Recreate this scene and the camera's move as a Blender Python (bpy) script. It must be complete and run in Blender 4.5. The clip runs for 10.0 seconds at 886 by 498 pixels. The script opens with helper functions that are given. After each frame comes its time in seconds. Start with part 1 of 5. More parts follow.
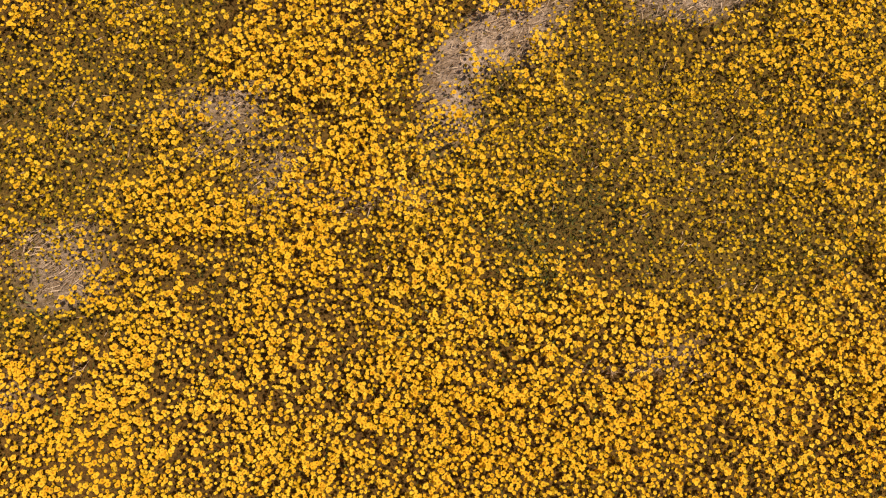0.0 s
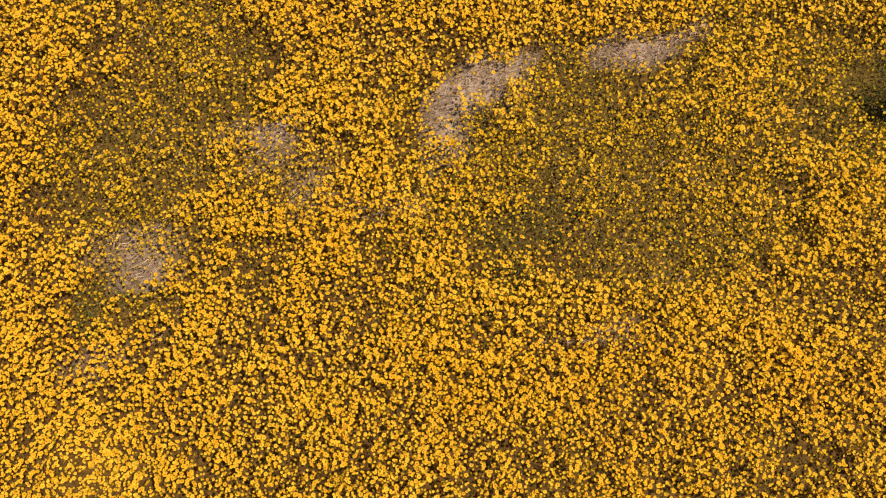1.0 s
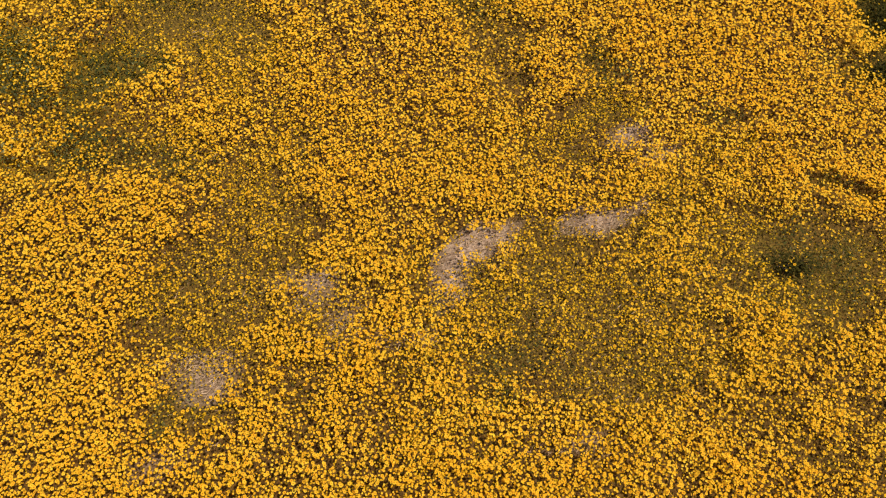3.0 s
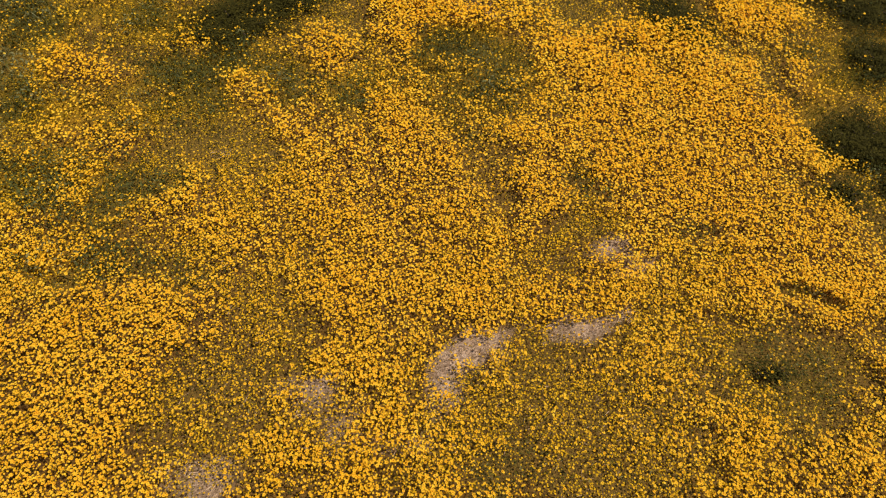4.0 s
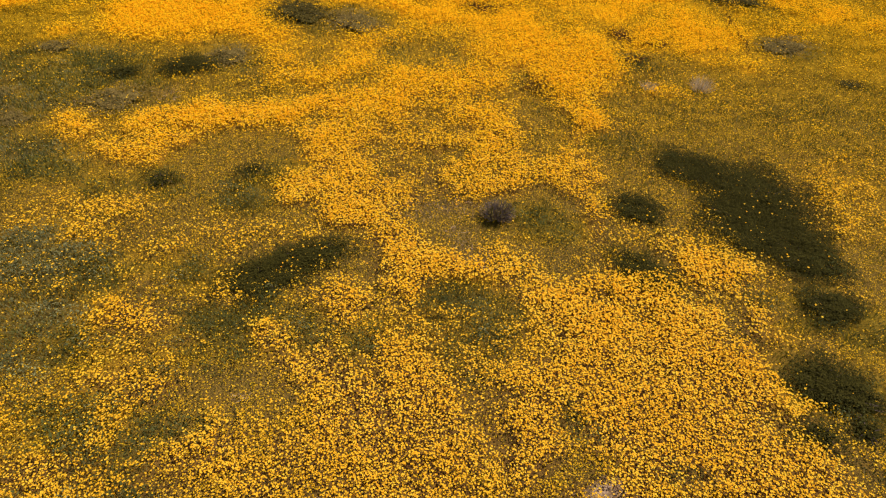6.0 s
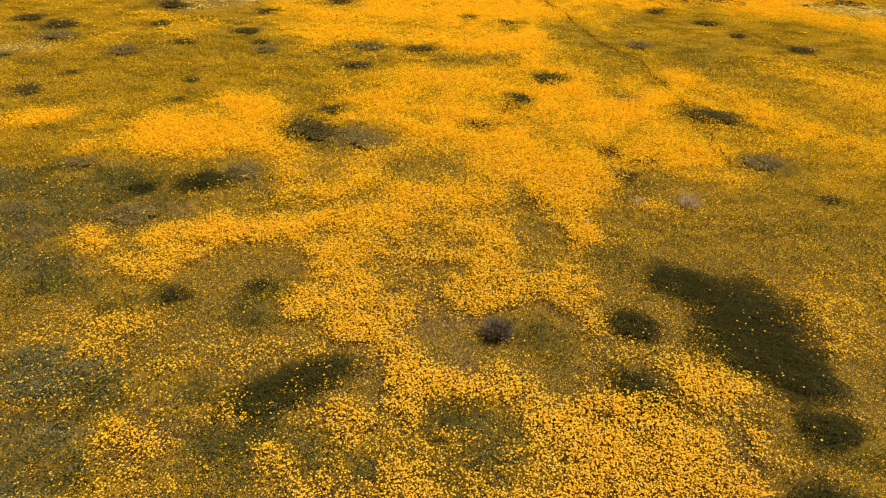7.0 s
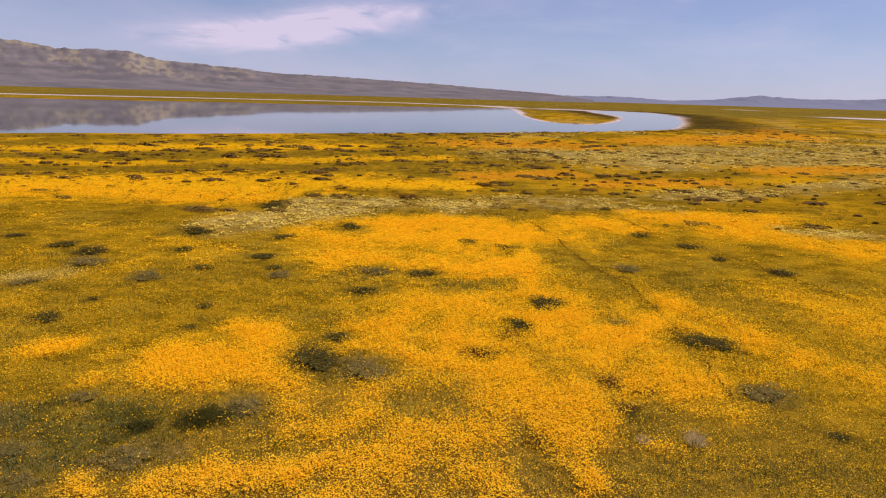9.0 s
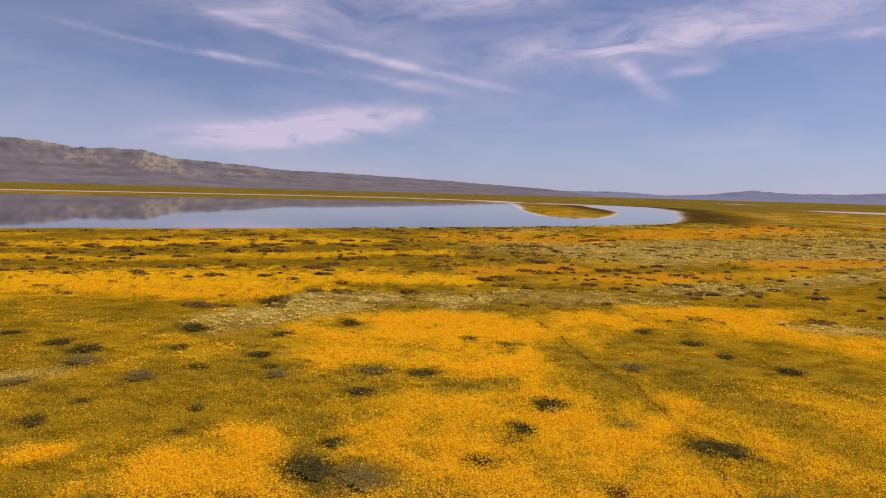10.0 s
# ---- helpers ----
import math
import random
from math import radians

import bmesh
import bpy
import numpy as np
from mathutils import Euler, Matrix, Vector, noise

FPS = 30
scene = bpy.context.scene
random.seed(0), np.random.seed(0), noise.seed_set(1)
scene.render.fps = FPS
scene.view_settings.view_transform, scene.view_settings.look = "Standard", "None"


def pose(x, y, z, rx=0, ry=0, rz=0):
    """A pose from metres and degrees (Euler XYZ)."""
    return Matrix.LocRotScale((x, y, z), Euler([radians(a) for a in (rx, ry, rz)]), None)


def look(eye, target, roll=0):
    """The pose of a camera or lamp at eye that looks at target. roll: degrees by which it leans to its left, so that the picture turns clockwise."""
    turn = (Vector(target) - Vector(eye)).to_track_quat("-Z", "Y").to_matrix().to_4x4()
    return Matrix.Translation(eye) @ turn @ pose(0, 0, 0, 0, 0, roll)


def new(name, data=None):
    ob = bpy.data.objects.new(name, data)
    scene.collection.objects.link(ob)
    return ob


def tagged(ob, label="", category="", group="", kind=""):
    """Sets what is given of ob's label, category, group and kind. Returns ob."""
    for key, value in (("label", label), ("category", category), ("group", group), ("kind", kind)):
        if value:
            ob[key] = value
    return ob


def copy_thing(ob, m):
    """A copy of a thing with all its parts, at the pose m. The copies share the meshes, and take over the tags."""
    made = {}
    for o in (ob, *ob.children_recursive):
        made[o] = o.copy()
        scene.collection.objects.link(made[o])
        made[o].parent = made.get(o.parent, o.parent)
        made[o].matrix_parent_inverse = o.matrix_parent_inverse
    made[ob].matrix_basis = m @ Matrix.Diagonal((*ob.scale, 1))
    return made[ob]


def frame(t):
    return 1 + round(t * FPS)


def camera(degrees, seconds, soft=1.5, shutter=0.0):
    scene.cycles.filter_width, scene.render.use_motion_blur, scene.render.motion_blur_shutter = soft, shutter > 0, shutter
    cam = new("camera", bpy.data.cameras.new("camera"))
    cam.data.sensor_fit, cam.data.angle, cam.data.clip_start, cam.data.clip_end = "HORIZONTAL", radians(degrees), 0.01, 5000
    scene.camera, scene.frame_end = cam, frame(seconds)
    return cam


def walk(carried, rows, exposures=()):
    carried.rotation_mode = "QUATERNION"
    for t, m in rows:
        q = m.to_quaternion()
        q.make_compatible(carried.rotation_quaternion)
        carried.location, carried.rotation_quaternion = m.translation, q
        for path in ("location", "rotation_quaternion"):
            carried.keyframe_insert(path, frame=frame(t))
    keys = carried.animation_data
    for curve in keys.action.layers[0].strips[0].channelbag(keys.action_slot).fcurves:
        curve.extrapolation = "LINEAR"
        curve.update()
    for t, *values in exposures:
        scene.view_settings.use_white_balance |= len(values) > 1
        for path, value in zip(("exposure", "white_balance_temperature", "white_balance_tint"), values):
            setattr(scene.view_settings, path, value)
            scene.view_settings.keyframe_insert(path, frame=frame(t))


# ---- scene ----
import functools

cam = camera(75.9, 10.0, 1.15)
PATH = [
    (0, (-0.064, 0.248, 2.672), (-0.038, 0.423, 0.68), 9.6),
    (0.5, (-0.072, 0.219, 3.07), (-0.034, 0.394, 1.078), 13.8),
    (1, (-0.053, 0.148, 3.478), (-0.022, 0.331, 1.486), 11.1),
    (1.5, (-0.042, 0.061, 3.809), (-0.016, 0.271, 1.82), 8.9),
    (2, (-0.05, 0.047, 4.066), (-0.027, 0.381, 2.094), 5.7),
    (2.5, (-0.104, 0.042, 4.296), (-0.082, 0.51, 2.352), 4.7),
    (4, (-0.139, 0.115, 4.859), (-0.112, 1.003, 3.067), 4.3),
    (4.5, (-0.14, 0.125, 5.038), (-0.126, 1.162, 3.327), 3.4),
    (5, (-0.144, 0.145, 5.215), (-0.141, 1.325, 3.6), 2.9),
    (5.5, (-0.111, 0.121, 5.43), (-0.125, 1.438, 3.925), 2.4),
    (5.7, (-0.11, 0.102, 5.505), (-0.129, 1.478, 4.053), 2.2),
    (6.8, (-0.184, 0.147, 6.162), (-0.214, 1.752, 4.968), 2.2),
    (7, (-0.186, 0.158, 6.225), (-0.219, 1.803, 5.087), 2.1),
    (7.5, (-0.19, 0.174, 6.514), (-0.234, 1.905, 5.514), 2.0),
    (8, (-0.209, 0.193, 6.752), (-0.261, 2.005, 5.905), 1.9),
    (8.5, (-0.227, 0.202, 6.972), (-0.286, 2.081, 6.288), 1.8),
    (9, (-0.218, 0.25, 7.156), (-0.286, 2.181, 6.638), 1.7),
    (9.5, (-0.215, 0.322, 7.328), (-0.291, 2.289, 6.977), 1.7),
    (10, (-0.185, 0.375, 7.352), (-0.269, 2.363, 7.152), 1.6),
]
EXPOSURES = [(0.0, -0.07, 6600, 32), (2.5, -0.06, 6600, 32), (4.5, -0.11, 6600, 32), (5.5, -0.06, 6600, 33), (7.2, 0.10, 6600, 34), (8.5, 0.04, 6500, 35), (9.1, -0.13, 6500, 35), (10.0, -0.29, 6450, 35)]
walk(cam, [(t, look(eye, target, roll)) for t, eye, target, roll in PATH], EXPOSURES)

# ---- sky and sun ----
SUN_AZ, SUN_EL = 62.0, 57.0      # degrees, clockwise from straight ahead (+y), and above the horizon


def sky_world():
    world = bpy.data.worlds.new("sky")
    scene.world = world
    world.use_nodes = True
    nt = world.node_tree
    nt.nodes.clear()
    link = nt.links.new

    def node(kind, **values):
        n = nt.nodes.new(kind)
        for key, value in values.items():
            n.inputs[key].default_value = value
        return n

    def calc(op, a, b=None, c=None):
        n = nt.nodes.new("ShaderNodeMath")
        n.operation = op
        for i, v in enumerate((a, b, c)):
            if v is None:
                continue
            if isinstance(v, (int, float)):
                n.inputs[i].default_value = v
            else:
                link(v, n.inputs[i])
        return n.outputs[0]

    sky = nt.nodes.new("ShaderNodeTexSky")
    sky.sky_type = "NISHITA"
    sky.sun_disc = False
    sky.sun_elevation, sky.sun_rotation = radians(SUN_EL), radians(SUN_AZ)
    sky.altitude, sky.air_density, sky.dust_density, sky.ozone_density = 600, 1.0, 0.1, 3.0
    way = nt.nodes.new("ShaderNodeTexCoord")
    xyz = nt.nodes.new("ShaderNodeSeparateXYZ")
    link(way.outputs["Generated"], xyz.inputs[0])
    az = calc("MULTIPLY", calc("ARCTAN2", xyz.outputs[0], xyz.outputs[1]), 57.2958)
    el = calc("MULTIPLY", calc("ARCSINE", xyz.outputs[2]), 57.2958)
    place = nt.nodes.new("ShaderNodeCombineXYZ")
    link(calc("MULTIPLY", az, 0.05), place.inputs[0])
    link(calc("MULTIPLY", el, 0.16), place.inputs[1])
    wisp = node("ShaderNodeTexNoise", Scale=2.6, Detail=9.0, Roughness=0.62, Distortion=0.9)
    link(place.outputs[0], wisp.inputs["Vector"])
    broad = node("ShaderNodeTexNoise", Scale=0.9, Detail=5.0, Roughness=0.6, Distortion=0.4)
    link(place.outputs[0], broad.inputs["Vector"])
    # cirrus: azimuth, elevation, half length, half width, slope, strength
    banks = ((-13.5, 6.2, 7.5, 1.2, 8.5, 1.5), (-21.0, 4.9, 6.5, 1.0, 4.0, 1.2), (-10.0, 12.6, 13.0, 0.38, -10.6, 0.62), (-25.0, 11.8, 9.0, 0.3, -5.0, 0.5),
             (-7.5, 10.6, 5.0, 0.5, -9.0, 0.45), (19.0, 14.6, 18.0, 1.9, 5.0, 0.72), (13.5, 13.5, 3.2, 0.4, 4.0, 0.5),
             (16.0, 10.8, 3.4, 0.7, -38.0, 0.6), (20.2, 11.5, 2.4, 0.6, 8.0, 0.6), (33.5, 13.2, 1.6, 0.35, 0.0, 0.6),
             (-30.0, 17.5, 16.0, 1.6, -8.0, 0.5), (5.0, 19.0, 20.0, 1.8, 7.0, 0.5))
    total = None
    for a0, e0, ra, re, slope, amount in banks:
        c, s = math.cos(radians(slope)), math.sin(radians(slope))
        da, de = calc("SUBTRACT", az, a0), calc("SUBTRACT", el, e0)
        u = calc("DIVIDE", calc("ADD", calc("MULTIPLY", da, c), calc("MULTIPLY", de, s)), ra)
        v = calc("DIVIDE", calc("SUBTRACT", calc("MULTIPLY", de, c), calc("MULTIPLY", da, s)), re)
        d = calc("ADD", calc("MULTIPLY", u, u), calc("MULTIPLY", v, v))
        g = calc("MULTIPLY", calc("POWER", 2.718, calc("MULTIPLY", d, -1.0)), amount)
        total = g if total is None else calc("ADD", total, g)
    ragged = calc("MAXIMUM", calc("SUBTRACT", calc("MULTIPLY", wisp.outputs["Fac"], 4.2), 1.35), 0.0)
    cloud = calc("MULTIPLY", total, ragged)
    veil = calc("MULTIPLY", calc("SUBTRACT", broad.outputs["Fac"], 0.42), 0.95)
    cover = nt.nodes.new("ShaderNodeClamp")
    # thin haze that thickens towards the horizon
    haze = calc("MULTIPLY", calc("POWER", 2.718, calc("MULTIPLY", calc("ABSOLUTE", el), -0.11)), 0.60)
    link(calc("ADD", cloud, veil), cover.inputs[0])
    cover.inputs[2].default_value = 0.85
    white = node("ShaderNodeRGB")
    white.outputs[0].default_value = (8.8, 8.8, 9.9, 1)
    dim = node("ShaderNodeRGB")
    dim.outputs[0].default_value = (4.0, 6.0, 9.0, 1)
    hazy = nt.nodes.new("ShaderNodeMix")
    hazy.data_type = "RGBA"
    link(haze, hazy.inputs["Factor"])
    link(sky.outputs[0], hazy.inputs["A"])
    link(dim.outputs[0], hazy.inputs["B"])
    mix = nt.nodes.new("ShaderNodeMix")
    mix.data_type = "RGBA"
    link(cover.outputs[0], mix.inputs["Factor"])
    link(hazy.outputs["Result"], mix.inputs["A"])
    link(white.outputs[0], mix.inputs["B"])
    back = node("ShaderNodeBackground", Strength=0.081)
    link(mix.outputs["Result"], back.inputs["Color"])
    out = nt.nodes.new("ShaderNodeOutputWorld")
    link(back.outputs[0], out.inputs[0])


sky_world()
sun_data = bpy.data.lights.new("sun", "SUN")
sun_data.energy, sun_data.angle, sun_data.color = 5.0, radians(0.6), (1.0, 0.92, 0.78)
sun = new("sun", sun_data)
saz, sel = radians(SUN_AZ), radians(SUN_EL)
sun.matrix_world = look((0, 0, 60), Vector((0, 0, 60)) - Vector((math.sin(saz) * math.cos(sel), math.cos(saz) * math.cos(sel), math.sin(sel))))


# ---- materials ----
def surface(name, roughness=0.8, specular=0.3):
    m = bpy.data.materials.new(name)
    m.use_nodes = True
    nt = m.node_tree
    shader = nt.nodes["Principled BSDF"]
    shader.inputs["Roughness"].default_value = roughness
    shader.inputs["Specular IOR Level"].default_value = specular
    return m, nt, shader


def blend(nt, factor, a, b, kind="MIX"):
    n = nt.nodes.new("ShaderNodeMix")
    n.data_type, n.blend_type = "RGBA", kind
    for key, v in (("Factor", factor), ("A", a), ("B", b)):
        if isinstance(v, (int, float)):
            n.inputs[key].default_value = v
        elif isinstance(v, tuple):
            n.inputs[key].default_value = (*v, 1)
        else:
            nt.links.new(v, n.inputs[key])
    return n.outputs["Result"]


def grain(nt, scale, detail=4.0, rough=0.6, low=0.35, high=0.65, stretch=None):
    co = nt.nodes.new("ShaderNodeTexCoord").outputs["Object"]
    if stretch:
        mp = nt.nodes.new("ShaderNodeMapping")
        mp.inputs["Scale"].default_value = stretch
        nt.links.new(co, mp.inputs["Vector"])
        co = mp.outputs[0]
    n = nt.nodes.new("ShaderNodeTexNoise")
    n.inputs["Scale"].default_value, n.inputs["Detail"].default_value, n.inputs["Roughness"].default_value = scale, detail, rough
    nt.links.new(co, n.inputs["Vector"])
    r = nt.nodes.new("ShaderNodeMapRange")
    r.inputs["From Min"].default_value, r.inputs["From Max"].default_value = low, high
    nt.links.new(n.outputs["Fac"], r.inputs["Value"])
    return r.outputs[0]


def reads(nt, name, field="Fac"):
    n = nt.nodes.new("ShaderNodeAttribute")
    n.attribute_name = name
    return n.outputs[field]


def plant(name, dark, light, roughness=0.6, glow_through=0.35, tip=None, gloss=0.02):
    """Leaves or petals: colour by each piece's own tone, some light passing through."""
    m, nt, shader = surface(name, roughness, gloss)
    colour = blend(nt, reads(nt, "tone"), dark, light)
    if tip:
        colour = blend(nt, grain(nt, 1.3, 3.0), colour, blend(nt, 0.65, colour, tip))
    nt.links.new(colour, shader.inputs["Base Color"])
    through_leaf = nt.nodes.new("ShaderNodeBsdfTranslucent")
    nt.links.new(colour, through_leaf.inputs["Color"])
    both = nt.nodes.new("ShaderNodeMixShader")
    both.inputs[0].default_value = glow_through
    nt.links.new(shader.outputs[0], both.inputs[1])
    nt.links.new(through_leaf.outputs[0], both.inputs[2])
    nt.links.new(both.outputs[0], nt.nodes["Material Output"].inputs["Surface"])
    return m


PETAL = plant("daisy_petals", (0.87, 0.475, 0.016), (0.96, 0.71, 0.048), 0.55, 0.3, (0.91, 0.52, 0.012))
# same daisies as PETAL, their deeper tint at a distance put into this copy
FARPETAL = plant("far_daisy_petals", (0.90, 0.50, 0.004), (0.99, 0.67, 0.010), 0.7, 0.3, (0.92, 0.51, 0.004), 0.0)
DISC = plant("daisy_discs", (0.42, 0.17, 0.01), (0.70, 0.34, 0.01), 0.8, 0.1)
GOLD = plant("goldfield_petals", (0.52, 0.325, 0.008), (0.84, 0.54, 0.012), 0.6, 0.3)
CREAM = plant("tidytip_petals", (0.72, 0.57, 0.08), (0.90, 0.74, 0.16), 0.6, 0.3)
STEM = plant("meadow_leaves", (0.14, 0.110, 0.009), (0.41, 0.325, 0.018), 0.7, 0.4, (0.25, 0.23, 0.02))
LEAFGREEN = plant("green_leaves", (0.044, 0.054, 0.016), (0.14, 0.162, 0.040), 0.7, 0.35)
UMBER = plant("umber_stems", (0.090, 0.042, 0.012), (0.27, 0.145, 0.024), 0.75, 0.3, (0.16, 0.10, 0.03))
MIDGREEN = plant("olive_green_leaves", (0.088, 0.096, 0.013), (0.26, 0.255, 0.032), 0.7, 0.35)
SAGE = plant("sage_leaves", (0.100, 0.114, 0.040), (0.28, 0.295, 0.110), 0.75, 0.25)
STRAW = plant("straw", (0.24, 0.155, 0.07), (0.76, 0.60, 0.35), 0.8, 0.15)
BRUSH = plant("dark_mat_leaves", (0.028, 0.028, 0.006), (0.074, 0.070, 0.011), 0.85, 0.1, None, 0.03)
DARKBRUSH = plant("dark_shrub_leaves", (0.048, 0.041, 0.009), (0.135, 0.112, 0.022), 0.85, 0.1, None, 0.03)
FARBRUSH = plant("olive_shrub_leaves", (0.085, 0.050, 0.010), (0.185, 0.110, 0.018), 0.85, 0.1, None, 0.03)
TUFT = plant("olive_tuft_leaves", (0.13, 0.076, 0.008), (0.31, 0.190, 0.014), 0.85, 0.2, None, 0.03)
GREYBRUSH = plant("grey_shrub_leaves", (0.13, 0.102, 0.025), (0.28, 0.215, 0.058), 0.9, 0.1, None, 0.02)
REDBRUSH = plant("russet_shrub_leaves", (0.10, 0.045, 0.010), (0.22, 0.11, 0.016), 0.85, 0.1, None, 0.03)
PALEBRUSH = plant("bleached_grass", (0.48, 0.38, 0.20), (0.85, 0.74, 0.48), 0.8, 0.15)


def twig_material(name, dark, light):
    m, nt, shader = surface(name, 0.9, 0.05)
    nt.links.new(blend(nt, grain(nt, 40.0), dark, light), shader.inputs["Base Color"])
    return m


def ground_material():
    m, nt, shader = surface("meadow_ground", 1.0, 0.0)
    soil = blend(nt, grain(nt, 22.0, 8.0, 0.75), (0.13, 0.088, 0.045), (0.30, 0.22, 0.135))
    thatch = blend(nt, grain(nt, 75.0, 8.0, 0.8, 0.42, 0.60), (0.060, 0.042, 0.014), (0.27, 0.188, 0.030))
    umber = blend(nt, grain(nt, 50.0, 7.0, 0.75, 0.42, 0.60), (0.062, 0.036, 0.013), (0.21, 0.122, 0.024))
    thatch = blend(nt, reads(nt, "bloom"), thatch, umber)
    floor = blend(nt, reads(nt, "bare"), thatch, soil)
    pale = blend(nt, grain(nt, 6.0, 9.0, 0.7, 0.3, 0.7), (0.34, 0.25, 0.14), (0.74, 0.60, 0.40))
    patchy = nt.nodes.new("ShaderNodeMath")
    patchy.operation = "MULTIPLY"
    nt.links.new(reads(nt, "bare"), patchy.inputs[0])
    nt.links.new(grain(nt, 26.0, 8.0, 0.75, 0.38, 0.60, (0.8, 1.4, 1.0)), patchy.inputs[1])
    floor = blend(nt, patchy.outputs[0], floor, pale)
    # the far carpet of bloom, broken up by plants standing in it
    fine = grain(nt, 7.0, 6.0, 0.75, 0.34, 0.62)
    broken = grain(nt, 0.9, 8.0, 0.72, 0.40, 0.58, (0.7, 1.2, 1.0))
    wide = grain(nt, 0.13, 6.0, 0.7, 0.38, 0.62, (0.7, 1.2, 1.0))
    carpet = reads(nt, "carpet", "Color")
    carpet = blend(nt, fine, blend(nt, 1.0, carpet, (0.48, 0.44, 0.42), "MULTIPLY"), carpet)
    solid = nt.nodes.new("ShaderNodeMath")
    solid.operation, solid.use_clamp = "MULTIPLY_ADD", True
    nt.links.new(reads(nt, "bloom"), solid.inputs[0])
    solid.inputs[1].default_value = 0.85
    nt.links.new(broken, solid.inputs[2])
    broken = solid.outputs[0]
    carpet = blend(nt, broken, blend(nt, 1.0, carpet, (0.50, 0.51, 0.6), "MULTIPLY"), carpet)
    soft = nt.nodes.new("ShaderNodeMath")
    soft.operation, soft.use_clamp = "MULTIPLY_ADD", True
    nt.links.new(reads(nt, "bloom"), soft.inputs[0])
    soft.inputs[1].default_value = 0.6
    nt.links.new(wide, soft.inputs[2])
    carpet = blend(nt, soft.outputs[0], blend(nt, 1.0, carpet, (0.74, 0.77, 0.9), "MULTIPLY"), carpet)
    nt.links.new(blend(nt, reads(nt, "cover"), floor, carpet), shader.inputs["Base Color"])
    bump = nt.nodes.new("ShaderNodeBump")
    bump.inputs["Strength"].default_value, bump.inputs["Distance"].default_value = 0.6, 0.05
    nt.links.new(grain(nt, 11.0, 8.0, 0.7, 0.2, 0.8), bump.inputs["Height"])
    nt.links.new(bump.outputs[0], shader.inputs["Normal"])
    return m


def water_material():
    m, nt, shader = surface("lake_water", 0.03, 0.5)
    shader.inputs["Base Color"].default_value = (0.05, 0.055, 0.05, 1)
    shader.inputs["IOR"].default_value = 1.33
    bump = nt.nodes.new("ShaderNodeBump")
    bump.inputs["Strength"].default_value, bump.inputs["Distance"].default_value = 0.015, 0.03
    nt.links.new(grain(nt, 0.5, 3.0, 0.5, 0.2, 0.8, (0.4, 1.0, 1.0)), bump.inputs["Height"])
    nt.links.new(bump.outputs[0], shader.inputs["Normal"])
    return m


def hill_material(name, low, high, patch_colour):
    m, nt, shader = surface(name, 0.95, 0.05)
    base = blend(nt, grain(nt, 0.006, 8.0, 0.65, 0.35, 0.65), low, high)
    base = blend(nt, reads(nt, "bloom"), base, patch_colour)
    nt.links.new(base, shader.inputs["Base Color"])
    return m


TWIG = twig_material("twig_bark", (0.055, 0.040, 0.028), (0.15, 0.12, 0.09))
DEADTWIG = twig_material("dead_twigs", (0.14, 0.11, 0.08), (0.34, 0.28, 0.21))
GROUND = ground_material()
WATER = water_material()
HILL = hill_material("range_slopes", (0.100, 0.099, 0.104), (0.170, 0.158, 0.155), (0.235, 0.210, 0.150))
# the pale blue base colour stands in for haze over the far hills
HAZEHILL = hill_material("far_range_haze_slopes", (0.15, 0.175, 0.24), (0.17, 0.195, 0.255), (0.17, 0.19, 0.25))


# ---- noise and the plan of the meadow ----
@functools.lru_cache(None)
def lattice(seed):
    return np.random.default_rng(1000 + seed).random((512, 512)).astype(np.float32).ravel()


def vnoise(x, y, seed=0):
    table = lattice(seed)
    ix, iy = np.floor(x), np.floor(y)
    fx, fy = (x - ix).astype(np.float32), (y - iy).astype(np.float32)
    fx, fy = fx * fx * (3 - 2 * fx), fy * fy * (3 - 2 * fy)
    i0, j0 = ix.astype(np.int32), iy.astype(np.int32)
    i1, j1 = (i0 + 1) & 511, ((j0 + 1) & 511) << 9
    i0, j0 = i0 & 511, (j0 & 511) << 9
    a = table[j0 | i0]
    a = a + (table[j0 | i1] - a) * fx
    b = table[j1 | i0]
    b = b + (table[j1 | i1] - b) * fx
    return a + (b - a) * fy


def fbm(x, y, octaves=4, seed=0):
    total, size, weight = 0.0, 1.0, 0.0
    for i in range(octaves):
        total = total + size * vnoise(x * 2 ** i, y * 2 ** i, seed + 17 * i)
        weight += size
        size *= 0.55
    return total / weight


def step(a, b, v):
    k = np.clip((v - a) / (b - a), 0, 1)
    return k * k * (3 - 2 * k)


